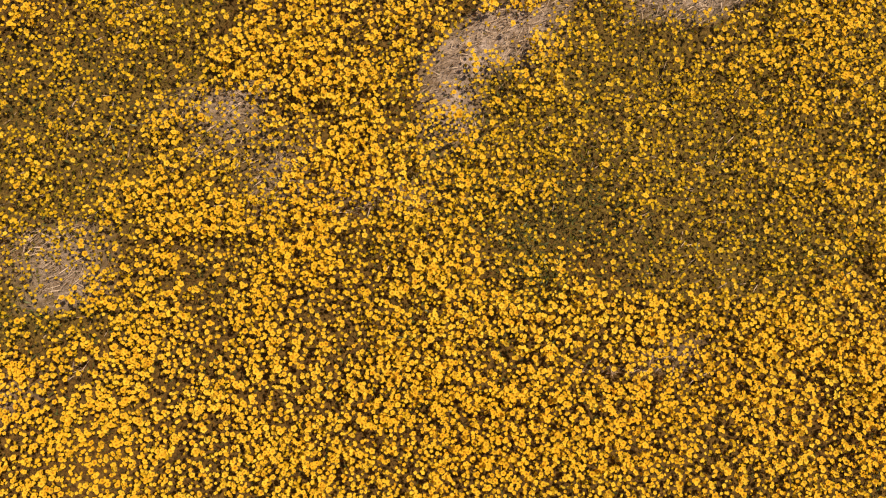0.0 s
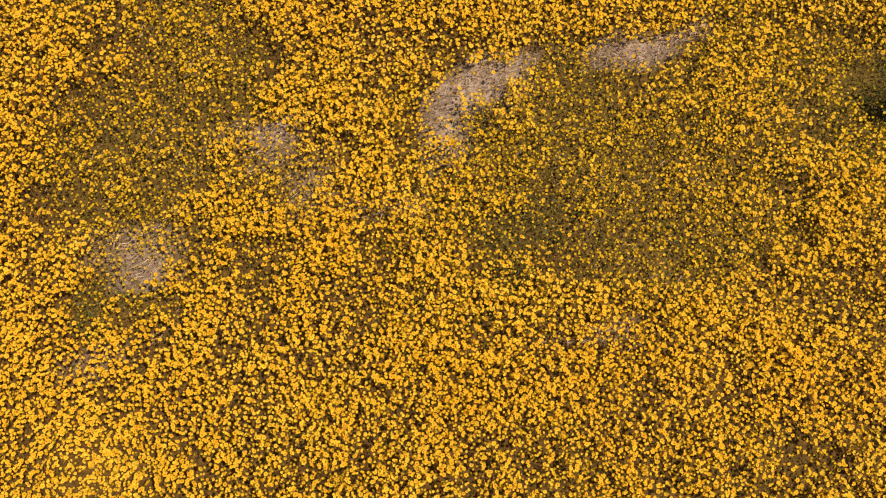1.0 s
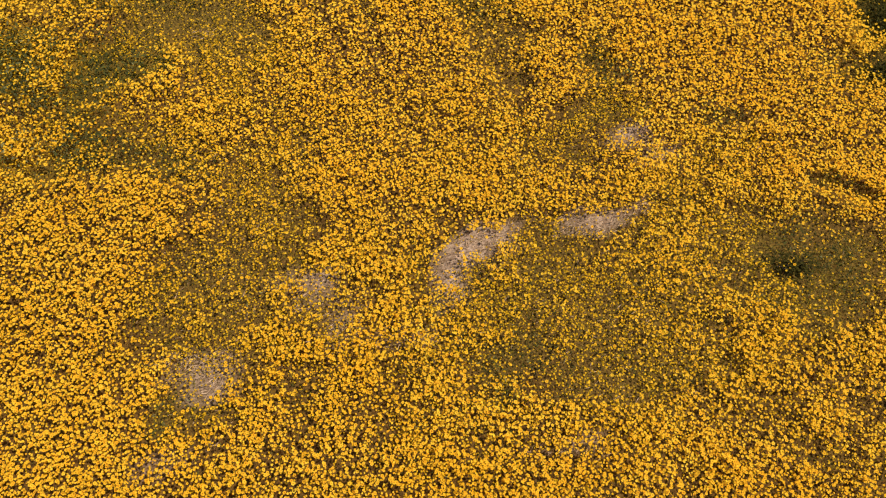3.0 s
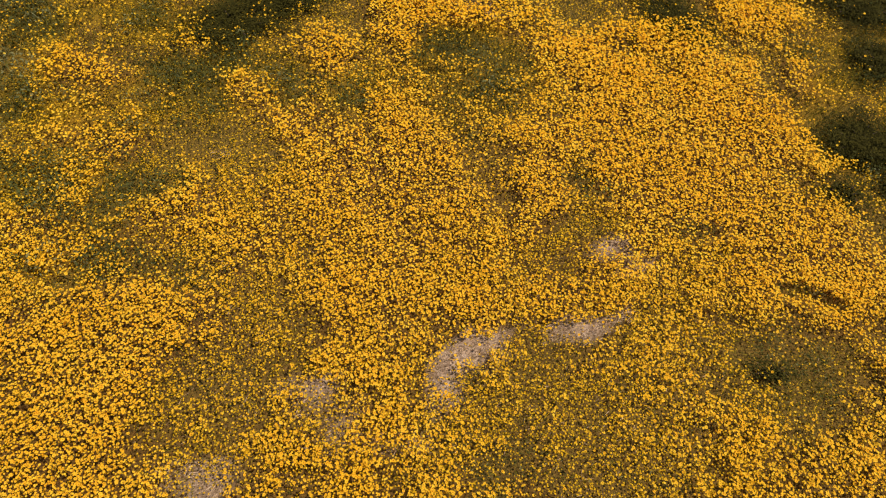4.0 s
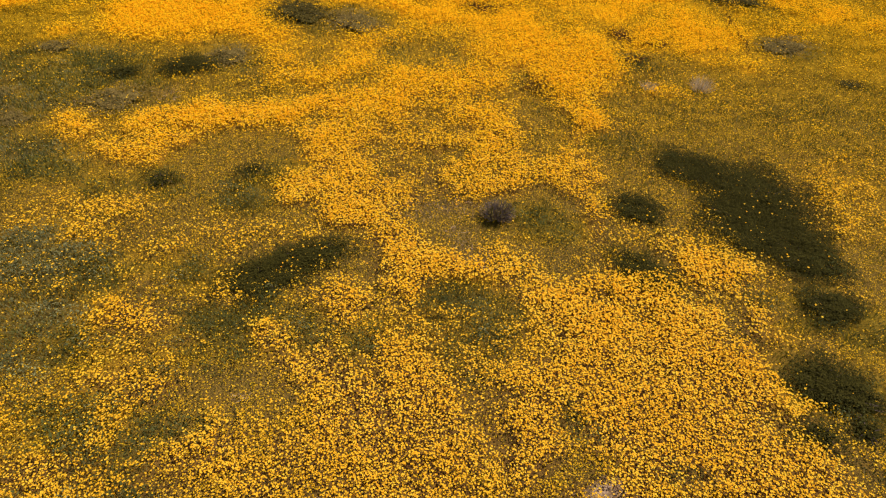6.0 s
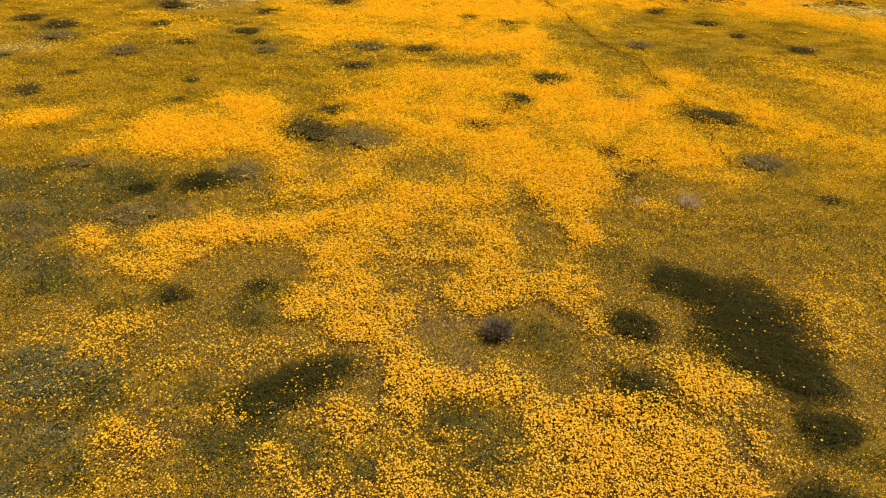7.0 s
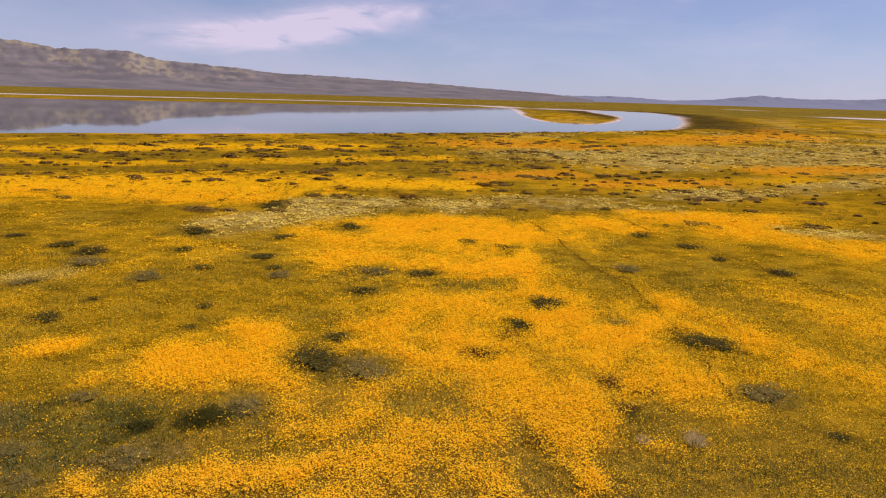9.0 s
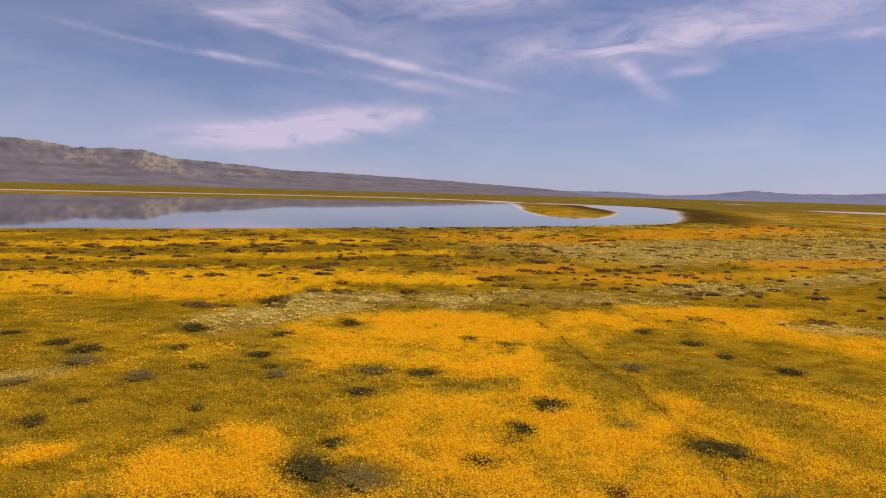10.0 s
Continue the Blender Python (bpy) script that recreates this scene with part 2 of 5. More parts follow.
# cover of each kind of ground: tall daisies, small goldfields, bare soil, cream tidy tips, green leaves, dead stems, amber tint, grey sage leaves
COVER = {"dense": (1.35, 0.15, 0, 0, 0, 0, 0, 0), "thick": (1.0, 0.25, 0, 0, 0, 0, 0, 0), "sparse": (0.60, 0.35, 0, 0, 0.55, 0, 0, 0.1),
         "thin": (0.36, 1.0, 0, 0, 0.12, 0.05, 0, 0), "olive": (0.06, 0.95, 0, 0, 0.42, 0, 0, 0), "green": (0.05, 0.20, 0, 0, 1.0, 0, 0, 0.1), "sage": (0.09, 0.12, 0, 0, 0.55, 0, 0, 0.8),
         "bare": (0.02, 0.05, 1.0, 0, 0, 0.1, 0, 0), "dry": (0.05, 0.1, 0.1, 0, 0.2, 1.0, 0, 0), "cream": (0.04, 0.25, 0, 1.0, 0.15, 0, 0, 0),
         "amber": (0.75, 0.3, 0, 0, 0, 0.1, 1.0, 0), "mat": (0.05, 0.03, 0.0, 0, 0.5, 0, 0, 0)}
PATCHES, DRIFTS = [], []


def drift(kind, x0, y0, x1, y1, half, amount=1.0):
    """One drift of a kind of ground with a clearer edge: from one end to the other, and its half width."""
    DRIFTS.append((kind, x0, y0, x1, y1, half, amount))


def patch(kind, x, y, rx, ry, turn, amount=1.0):
    """One drift of a kind of ground: its middle, half axes and the turn of the long one in degrees."""
    size = 0.64 if kind == "bare" else 1.0
    PATCHES.append((kind, x, y, max(size * rx, 0.06), max(size * ry, 0.06), radians(turn), amount))


patch("thin", 0.99, 1.12, 0.89, 0.39, 3)
patch("thin", -1.50, 0.90, 1.08, 0.49, 1, 0.75)
patch("thin", -1.92, 0.20, 0.46, 0.18, 1)
patch("thin", -1.38, 1.93, 0.82, 0.39, 1, 0.7)
patch("thin", 0.68, 2.11, 0.70, 0.30, 3, 0.75)
patch("thin", 2.11, 1.88, 0.56, 0.32, 6)
patch("thin", 0.03, 0.56, 0.47, 0.26, 2, 0.75)
patch("thin", 1.54, 0.61, 0.52, 0.26, 4, 0.6)
patch("thin", -0.45, 1.58, 0.41, 0.29, 2, 0.5)
patch("thick", -3.06, 0.31, 1.14, 0.49, -77)
patch("thick", -2.56, -0.42, 0.72, 0.34, -1)
patch("thick", -0.35, -0.27, 0.81, 0.35, 2, 0.7)
patch("thick", 1.92, -0.04, 0.63, 0.32, 4, 0.6)
patch("green", -2.77, 2.07, 0.41, 0.20, 0, 0.6)
patch("green", 2.89, 1.38, 0.32, 0.21, 9)
patch("green", 3.33, 2.15, 0.22, 0.11, 6)
patch("green", 2.97, -0.01, 0.13, 0.06, 5)
patch("green", 0.72, 0.54, 0.26, 0.11, 3, 0.5)
patch("green", -2.12, 0.15, 0.25, 0.10, 1, 0.7)
patch("green", 2.84, 1.35, 0.24, 0.19, 80)
patch("green", 1.78, 0.53, 0.19, 0.15, 7, 0.6)
patch("green", 0.60, 0.45, 0.19, 0.15, 3, 0.6)
patch("green", -1.24, 1.94, 0.24, 0.17, 1, 0.5)
patch("green", -2.69, 1.96, 0.23, 0.12, 1, 0.6)
patch("thick", -3.46, 1.88, 0.58, 0.25, -3, 0.8)
patch("thick", -4.16, 2.51, 0.36, 0.22, -17, 0.6)
patch("sparse", -3.10, 2.28, 0.40, 0.27, -16)
patch("green", 3.20, 2.01, 0.36, 0.23, 53, 0.4)
patch("dense", -2.99, -0.07, 0.77, 0.47, -73)
patch("dense", -2.38, -0.53, 0.75, 0.30, 0)
patch("dense", -3.41, 1.61, 0.58, 0.26, -76, 0.5)
patch("dense", -3.42, 1.54, 0.63, 0.41, -17, 0.8)
patch("thin", 1.70, 1.11, 1.07, 0.54, 4, 0.4)
patch("thin", -0.82, 1.71, 0.54, 0.29, 2, 0.3)
patch("thin", 1.03, 1.28, 0.83, 0.42, 3, 0.4)
patch("bare", -2.36, 3.59, 0.23, 0.11, 0, 0.7)
drift("olive", -43.8, 61.2, -1.1, 75.2, 19.8)
drift("dense", -36.0, 40.0, -15.5, 46.2, 5.6)
drift("dense", -21.9, 38.3, -13.9, 40.0, 1.8)
drift("thick", -14.5, 46.7, -0.3, 49.4, 2.5)
drift("thick", -50.7, 66.0, -16.8, 82.7, 4.3, 0.9)
drift("thick", -24.5, 61.3, -2.8, 70.9, 2.8, 0.7)
drift("thick", -45.9, 54.6, -30.6, 56.9, 2.2, 0.7)
drift("cream", 18.0, 81.5, 53.1, 93.0, 13.6)
drift("amber", 1.2, 95.1, 15.7, 98.9, 8.1)
drift("amber", 31.1, 112.1, 85, 155.6, 8.0)
drift("amber", 95.3, 192.1, 73.7, 133.7, 5.4)
drift("amber", 11.5, 52.8, 23.5, 57, 2.3)
drift("amber", 34, 67.9, 51.6, 73.6, 4.1)
drift("amber", 1.1, 54.2, 9.8, 60.2, 2.3)
drift("cream", 16.9, 47.3, 42.1, 59.7, 2.2, 0.8)
drift("cream", 70.3, 120.2, 70.1, 101.4, 8.1, 0.7)
drift("cream", 1.4, 42.8, 11.7, 43.8, 1.2, 0.8)
drift("olive", -0.5, 36.5, 11.7, 41.1, 1.6)
drift("cream", -12.6, 30.1, -9.7, 34.3, 1.5, 0.5)
drift("dense", -8.16, 14.14, -5.29, 13.88, 1.17)
drift("dense", -6.81, 16.35, -5.26, 14.74, 0.70)
drift("thick", -4.47, 12.17, -2.73, 11.66, 0.65)
drift("thick", -4.80, 13.36, -4.02, 13.05, 0.83)
drift("thick", -3.44, 13.22, -1.98, 12.89, 0.72, 0.8)
drift("dense", 1.29, 13.44, 2.66, 12.45, 1.51)
drift("thick", -0.39, 15.15, 3.34, 15.88, 1.83)
drift("thick", -0.15, 11.29, 0.71, 10.47, 0.99, 0.75)
drift("thick", -2.66, 16.19, -0.88, 16.70, 1.37)
drift("thick", -1.94, 19.34, 2.82, 19.97, 2.09)
drift("thick", -4.98, 28.31, 2.61, 30.13, 3.66)
drift("thick", -4.20, 23.73, 2.66, 24.42, 1.93)
drift("dense", -5.3, 32.3, 0.5, 34.1, 1.7)
drift("thick", 4.76, 17.32, 8.18, 17.06, 2.02)
drift("thick", 8.01, 19.99, 8.62, 19.60, 1.57)
drift("thick", 4.18, 14.26, 6.78, 14.40, 1.15)
drift("thick", 6.9, 34.3, 9.6, 33.8, 2.0)
drift("dense", 12.4, 37.6, 19.5, 38.0, 2.1)
drift("thick", 16.0, 34.2, 20.7, 30.8, 2.1)
drift("thick", 11.43, 21.72, 14.24, 20.35, 2.03, 0.5)
drift("thick", 10.52, 16.69, 11.00, 16.06, 1.66, 0.35)
drift("dense", -12.48, 14.86, -11.43, 15.21, 0.47)
drift("olive", 4.20, 28.28, 5.67, 23.94, 1.07)
drift("olive", 10.13, 22.13, 11.01, 19.80, 1.55, 0.9)
drift("olive", 8.49, 25.80, 9.96, 23.80, 1.29, 0.6)
drift("green", -1.78, 12.68, -0.87, 11.38, 0.47, 0.7)
drift("green", -4.85, 22.72, -4.08, 22.62, 0.92, 0.6)
drift("green", -0.81, 22.19, 1.43, 22.20, 0.61, 0.5)
drift("green", 3.92, 12.85, 4.27, 12.63, 0.43, 0.7)
drift("dry", -7.32, 9.94, -6.03, 10.25, 0.33, 0.55)
drift("sage", -10.39, 11.21, -9.48, 11.21, 0.77)
drift("sage", -9.35, 9.66, -8.53, 9.46, 0.67)
drift("green", -9.64, 12.11, -8.02, 11.67, 0.51)
drift("green", -8.95, 10.95, -6.82, 10.94, 0.64, 0.7)
drift("sage", -8.20, 8.23, -7.39, 7.90, 0.32)
drift("sage", -6.52, 5.67, -5.47, 5.41, 0.33)
drift("cream", -12.5, 31.9, -8.4, 35.9, 2.1)
drift("cream", -9.9, 38.7, -0.6, 39.3, 1.9)
drift("cream", 1.3, 40.9, 13.7, 41.2, 1.4, 0.6)
drift("cream", -17.77, 21.26, -16.39, 21.47, 0.63)
drift("cream", 19.9, 34.6, 23.1, 33.9, 1.1)
drift("sparse", -4.06, 2.52, -3.40, 3.44, 0.84)
drift("thin", -2.47, 2.39, -1.24, 2.55, 0.36, 0.5)
drift("thick", -0.74, 2.24, 3.76, 2.48, 0.59)
drift("thick", -2.59, 2.80, 0.46, 2.97, 0.42)
drift("thick", -1.28, 3.42, 3.65, 3.78, 0.63)
drift("thick", 1.08, 4.71, 3.72, 4.88, 0.56)
drift("dense", 2.19, 3.30, 3.53, 2.68, 0.62)
drift("dense", 1.60, 4.27, 3.25, 4.10, 0.56)
drift("thick", 1.55, 5.36, 2.76, 5.36, 0.29)
drift("thick", 3.46, 6.12, 3.96, 5.85, 0.52)
drift("thick", 0.66, 5.93, 1.60, 5.21, 0.39, 0.8)
drift("thick", -0.85, 6.47, -0.38, 5.10, 0.34, 0.9)
drift("thick", 0.02, 5.84, 0.36, 5.58, 0.37)
drift("thick", -1.36, 5.12, -0.72, 4.83, 0.32, 0.9)
drift("thick", -2.35, 4.44, -1.50, 4.06, 0.26)
drift("sparse", -0.96, 4.41, 0.50, 4.65, 0.49)
drift("green", -0.01, 5.13, 0.41, 5.03, 0.35)
drift("green", -1.29, 4.51, -1.09, 4.31, 0.18)
drift("green", -0.14, 4.31, 0.15, 3.85, 0.16, 0.7)
drift("thick", -0.75, 4.10, -0.22, 3.83, 0.26)
drift("thick", -3.76, 1.86, -2.98, 1.86, 0.24)
drift("thick", -4.00, 3.65, -3.22, 3.50, 0.18)
drift("thick", -4.53, 4.69, -3.40, 4.35, 0.22, 0.8)
drift("thick", -4.39, 2.69, -3.85, 2.67, 0.16)
drift("sparse", -4.08, 2.09, -3.39, 2.31, 0.25, 0.7)
drift("green", -3.38, 3.07, -3.08, 3.18, 0.24)
drift("green", -4.71, 3.12, -4.45, 2.98, 0.13, 0.8)
drift("green", -3.93, 2.51, -3.58, 2.28, 0.11)
drift("olive", -2.81, 3.72, -2.53, 3.78, 0.31)
drift("olive", -2.34, 3.16, -1.82, 3.30, 0.25, 0.5)
drift("green", -3.12, 4.63, -2.69, 4.28, 0.33)
drift("green", -2.49, 4.87, -1.84, 4.73, 0.27)
drift("olive", 1.12, 2.71, 1.63, 2.95, 0.17, 0.7)
drift("green", 1.35, 3.30, 1.57, 3.36, 0.15, 0.6)
drift("green", 2.28, 2.81, 2.54, 2.78, 0.12, 0.5)
drift("sage", -6.04, 5.48, -5.11, 5.50, 0.41)
drift("sage", -5.62, 4.72, -5.09, 4.69, 0.41)
drift("sage", -5.29, 3.98, -4.90, 3.78, 0.27)
drift("green", -5.10, 5.14, -4.75, 5.03, 0.27)
drift("green", -5.06, 4.27, -4.56, 3.95, 0.18, 0.8)
drift("green", -5.10, 7.47, -4.80, 7.41, 0.41)
drift("green", -4.81, 5.50, -3.70, 5.39, 0.22, 0.6)
drift("green", -3.29, 7.21, -2.84, 7.78, 0.54, 0.7)
drift("green", -6.34, 7.28, -6.01, 7.11, 0.23, 0.7)
drift("green", -7.24, 7.53, -6.84, 7.46, 0.29)
drift("green", -3.85, 5.55, -3.18, 5.24, 0.22, 0.7)
drift("dense", -5.87, 9.01, -4.51, 9.61, 0.48)
drift("dense", -4.22, 9.73, -2.84, 10.30, 0.42)
drift("thick", -6.47, 8.18, -5.43, 8.20, 0.26)
drift("thick", -7.73, 9.29, -7.19, 8.64, 0.25)
drift("thick", -5.21, 8.63, -5.00, 8.87, 0.28)
drift("dense", -2.24, 7.61, -1.25, 7.35, 0.46)
drift("dense", -1.84, 6.95, -1.46, 6.86, 0.23)
drift("thick", -2.40, 9.20, -1.89, 8.16, 0.49)
drift("thick", -1.73, 9.94, 0.45, 9.69, 1.10)
drift("thick", -1.13, 11.19, 0.65, 11.37, 0.72)
drift("thick", -1.41, 8.06, 1.53, 8.52, 0.65, 0.55)
drift("thick", -0.38, 7.67, 1.12, 7.92, 0.33, 0.5)
drift("olive", 1.27, 10.60, 1.36, 9.26, 0.37, 0.85)
drift("thick", 2.37, 11.20, 2.27, 8.12, 0.27)
drift("dense", 2.51, 10.21, 2.92, 9.84, 0.38)
drift("thick", 2.03, 7.92, 2.08, 6.82, 0.24, 0.75)
drift("olive", 2.73, 9.09, 3.29, 8.27, 0.51)
drift("green", 1.07, 7.16, 1.33, 6.98, 0.47, 0.7)
drift("green", 3.00, 9.38, 3.38, 9.20, 0.42, 0.6)
drift("dry", -0.78, 7.12, 0.24, 7.20, 0.22, 0.55)
drift("dry", 0.10, 6.64, 0.36, 6.02, 0.24, 0.55)
drift("olive", 4.00, 10.42, 7.01, 9.75, 1.21)
drift("thick", 5.84, 7.55, 7.32, 8.98, 0.55, 0.35)
drift("thick", 3.71, 11.29, 4.53, 11.18, 0.24, 0.9)
drift("green", 4.81, 5.27, 5.36, 5.06, 0.50)
drift("green", 4.32, 4.09, 4.86, 3.91, 0.38)
drift("sparse", 4.22, 4.80, 4.51, 4.43, 0.41, 0.7)
drift("thin", 0.54, 2.24, 1.40, 2.35, 0.24, 0.7)
drift("thin", 1.78, 1.59, 2.52, 1.61, 0.31, 0.6)
drift("thin", 0.57, 1.20, 1.22, 1.03, 0.28, 0.8)
drift("thin", 2.12, 2.33, 2.61, 2.32, 0.19, 0.5)
drift("thin", 0.46, 0.59, 1.25, 0.54, 0.17, 0.4)
drift("thin", -2.15, 1.15, -1.39, 1.29, 0.26, 0.5)
drift("thin", -2.06, 2.07, -1.43, 1.94, 0.23, 0.5)
drift("green", 2.86, 1.43, 3.26, 1.38, 0.20, 0.8)
drift("green", 3.28, 2.14, 3.38, 2.11, 0.10, 0.9)
drift("green", -2.94, 1.99, -2.68, 1.90, 0.15, 0.6)
drift("green", -3.42, 2.31, -3.25, 2.28, 0.14, 0.7)
drift("green", -2.23, 0.11, -2.15, 0.08, 0.10, 0.7)
drift("green", 0.51, 0.51, 0.70, 0.48, 0.09, 0.5)
drift("green", 1.63, 0.46, 1.80, 0.43, 0.12, 0.5)
drift("thick", -2.82, -0.68, -1.24, -0.71, 0.28, 0.9)
drift("dense", -3.15, 0.83, -2.81, 0.07, 0.19)
drift("dense", -2.56, -0.65, -1.77, -0.79, 0.16, 0.8)
drift("dense", 0.54, -0.40, 0.87, -0.62, 0.17, 0.7)
drift("dense", 1.69, -0.03, 2.82, -0.21, 0.22, 0.6)
drift("dense", 3.01, 2.54, 3.23, 2.46, 0.25, 0.8)
drift("thick", -0.95, 2.40, 0.21, 2.23, 0.24, 0.9)
drift("thin", 1.61, 1.74, 2.62, 1.62, 0.34, 0.75)
drift("thin", 1.91, 0.83, 2.47, 0.70, 0.22, 0.4)
drift("thin", 0.69, 1.41, 1.40, 1.19, 0.22, 0.5)
drift("mat", 6.3, 23.2, 6.7, 20.8, 0.14)
drift("mat", 6.7, 20.8, 6.9, 17.3, 0.13)
drift("mat", 6.9, 17.3, 6.7, 13.3, 0.10, 0.8)
drift("mat", 11.8, 29.9, 15.0, 21.7, 0.16, 0.7)
drift("bare", -0.07, 1.31, 0.24, 1.60, 0.08, 0.95)
drift("bare", 0.22, 1.54, 0.50, 1.64, 0.09, 0.95)
drift("bare", -0.03, 1.25, 0.14, 1.18, 0.06, 0.95)
drift("bare", 0.07, 1.08, 0.15, 1.07, 0.03, 0.57)
drift("bare", 1.00, 1.70, 1.30, 1.80, 0.05, 0.75)
drift("bare", 1.26, 1.80, 1.56, 1.96, 0.075, 0.85)
drift("bare", 1.51, 2.01, 1.59, 1.98, 0.03, 0.66)
drift("bare", 1.67, 2.59, 1.83, 2.51, 0.05, 0.85)
drift("bare", 1.79, 2.44, 1.99, 2.42, 0.03, 0.47)
drift("bare", -1.13, 1.24, -1.07, 1.22, 0.04, 0.75)
drift("bare", -0.96, 0.89, -0.77, 0.89, 0.04, 0.68)
drift("bare", -1.13, 1.08, -0.78, 0.85, 0.14, 0.26)
drift("bare", -1.81, 0.31, -1.59, 0.37, 0.07, 0.75)
drift("bare", -1.85, 0.53, -1.58, 0.58, 0.08, 0.38)
drift("bare", -2.20, 0.47, -1.87, 0.45, 0.12, 0.23)
drift("bare", -0.59, 0.74, 0.05, 0.71, 0.05, 0.26)
drift("bare", 0.75, -0.07, 1.24, -0.11, 0.03, 0.32)
drift("bare", -2.20, -0.29, -2.08, -0.27, 0.04, 0.45)
drift("bare", -1.64, -0.12, -1.46, -0.11, 0.04, 0.30)
patch("mat", 4.05, 8.53, 0.63, 0.39, -27)
patch("mat", 4.86, 7.67, 0.83, 0.80, -41)
patch("mat", 4.69, 7.06, 0.83, 0.56, -5)
patch("mat", 5.18, 6.40, 0.52, 0.44, -22)
patch("mat", 2.92, 7.31, 0.36, 0.31, -38)
patch("mat", 2.69, 5.88, 0.45, 0.27, -39)
patch("mat", -2.63, 5.42, 0.50, 0.33, 26)
patch("mat", -2.11, 5.86, 0.51, 0.25, 26)
patch("mat", -3.52, 7.88, 0.25, 0.21, 9)
patch("mat", -4.93, 7.49, 0.28, 0.22, -9)
patch("mat", 5.11, 5.35, 0.36, 0.29, -14)
patch("mat", 4.62, 3.95, 0.48, 0.22, -11)
patch("mat", 4.69, 3.53, 0.21, 0.19, -28)
patch("mat", 4.50, 4.12, 0.36, 0.31, -6)
patch("mat", 4.13, 3.44, 0.28, 0.20, -17)
patch("mat", 2.92, 1.48, 0.19, 0.11, -17)
patch("mat", -5.98, 11.50, 0.52, 0.40, 12)
patch("mat", -7.20, 11.11, 0.33, 0.21, 9)
patch("mat", -4.24, 14.73, 1.04, 0.83, 0)
patch("mat", -3.94, 16.34, 0.57, 0.45, 0)
patch("mat", -3.89, 20.69, 0.70, 0.55, 0)
patch("mat", -1.91, 23.06, 0.78, 0.62, 0)
patch("mat", 2.99, 20.13, 0.93, 0.74, 0)
patch("mat", 1.8, 17.96, 0.64, 0.51, 0)
patch("mat", 7.57, 17.04, 0.97, 0.77, 0)
patch("mat", -8.2, 23.18, 0.48, 0.38, 0)
patch("mat", -9.23, 24.78, 0.75, 0.60, 0)
patch("mat", -9.46, 28.42, 0.74, 0.59, 0)
patch("mat", -13.16, 25.39, 0.62, 0.49, 0)
patch("mat", -14.24, 28.91, 1.13, 0.90, 0)
patch("mat", -11.06, 22.76, 0.59, 0.47, 0)
patch("mat", -17.01, 24.48, 1.04, 0.83, 0)
patch("mat", -18.97, 25.44, 0.83, 0.66, 0)
patch("mat", -13.55, 16.87, 0.65, 0.52, 0)
patch("mat", -9.05, 18.45, 0.42, 0.33, 0)
patch("mat", -8.71, 16.64, 0.30, 0.24, 0)
patch("mat", -22.41, 26.73, 0.62, 0.49, 0)
patch("mat", -6.54, 31.4, 1.00, 0.79, 0)
patch("mat", 11.64, 29.66, 0.72, 0.57, 0)
patch("mat", 14.22, 25.32, 0.80, 0.63, 0)
patch("mat", -13.13, 18.72, 0.36, 0.29, 0)
patch("mat", 9.79, 31.94, 0.72, 0.57, 0)
patch("mat", 0.11, 28.89, 0.68, 0.54, 0)
patch("mat", 1.81, 28.1, 0.67, 0.53, 0)
patch("mat", 8.56, 12.09, 0.33, 0.26, 0)
patch("mat", 12.32, 27.43, 0.64, 0.51, 0)
patch("mat", -2.78, 14.23, 0.90, 0.71, 0)
patch("mat", -5.21, 12.06, 0.68, 0.54, 0)
patch("mat", -3.83, 23.12, 0.86, 0.68, 0)
patch("mat", 7.79, 13.89, 0.78, 0.62, 0)
patch("mat", 7.21, 25.04, 0.81, 0.64, 0)
patch("mat", -12.66, 21.25, 0.87, 0.69, 0)
patch("mat", -16.18, 22.8, 0.99, 0.78, 0)
patch("mat", -7.64, 22.18, 0.65, 0.52, 0)
patch("mat", -9.2, 12.24, 0.49, 0.39, 0)
patch("mat", -16.83, 20.08, 0.67, 0.53, 0)
patch("mat", -6.79, 9.95, 0.74, 0.59, 0)
patch("mat", -8.34, 9.13, 0.46, 0.37, 0)
patch("mat", -9.35, 10.02, 0.49, 0.39, 0)
patch("mat", 5.31, 18.47, 0.58, 0.46, 0)
patch("mat", 0.61, 6.76, 0.39, 0.31, 0)


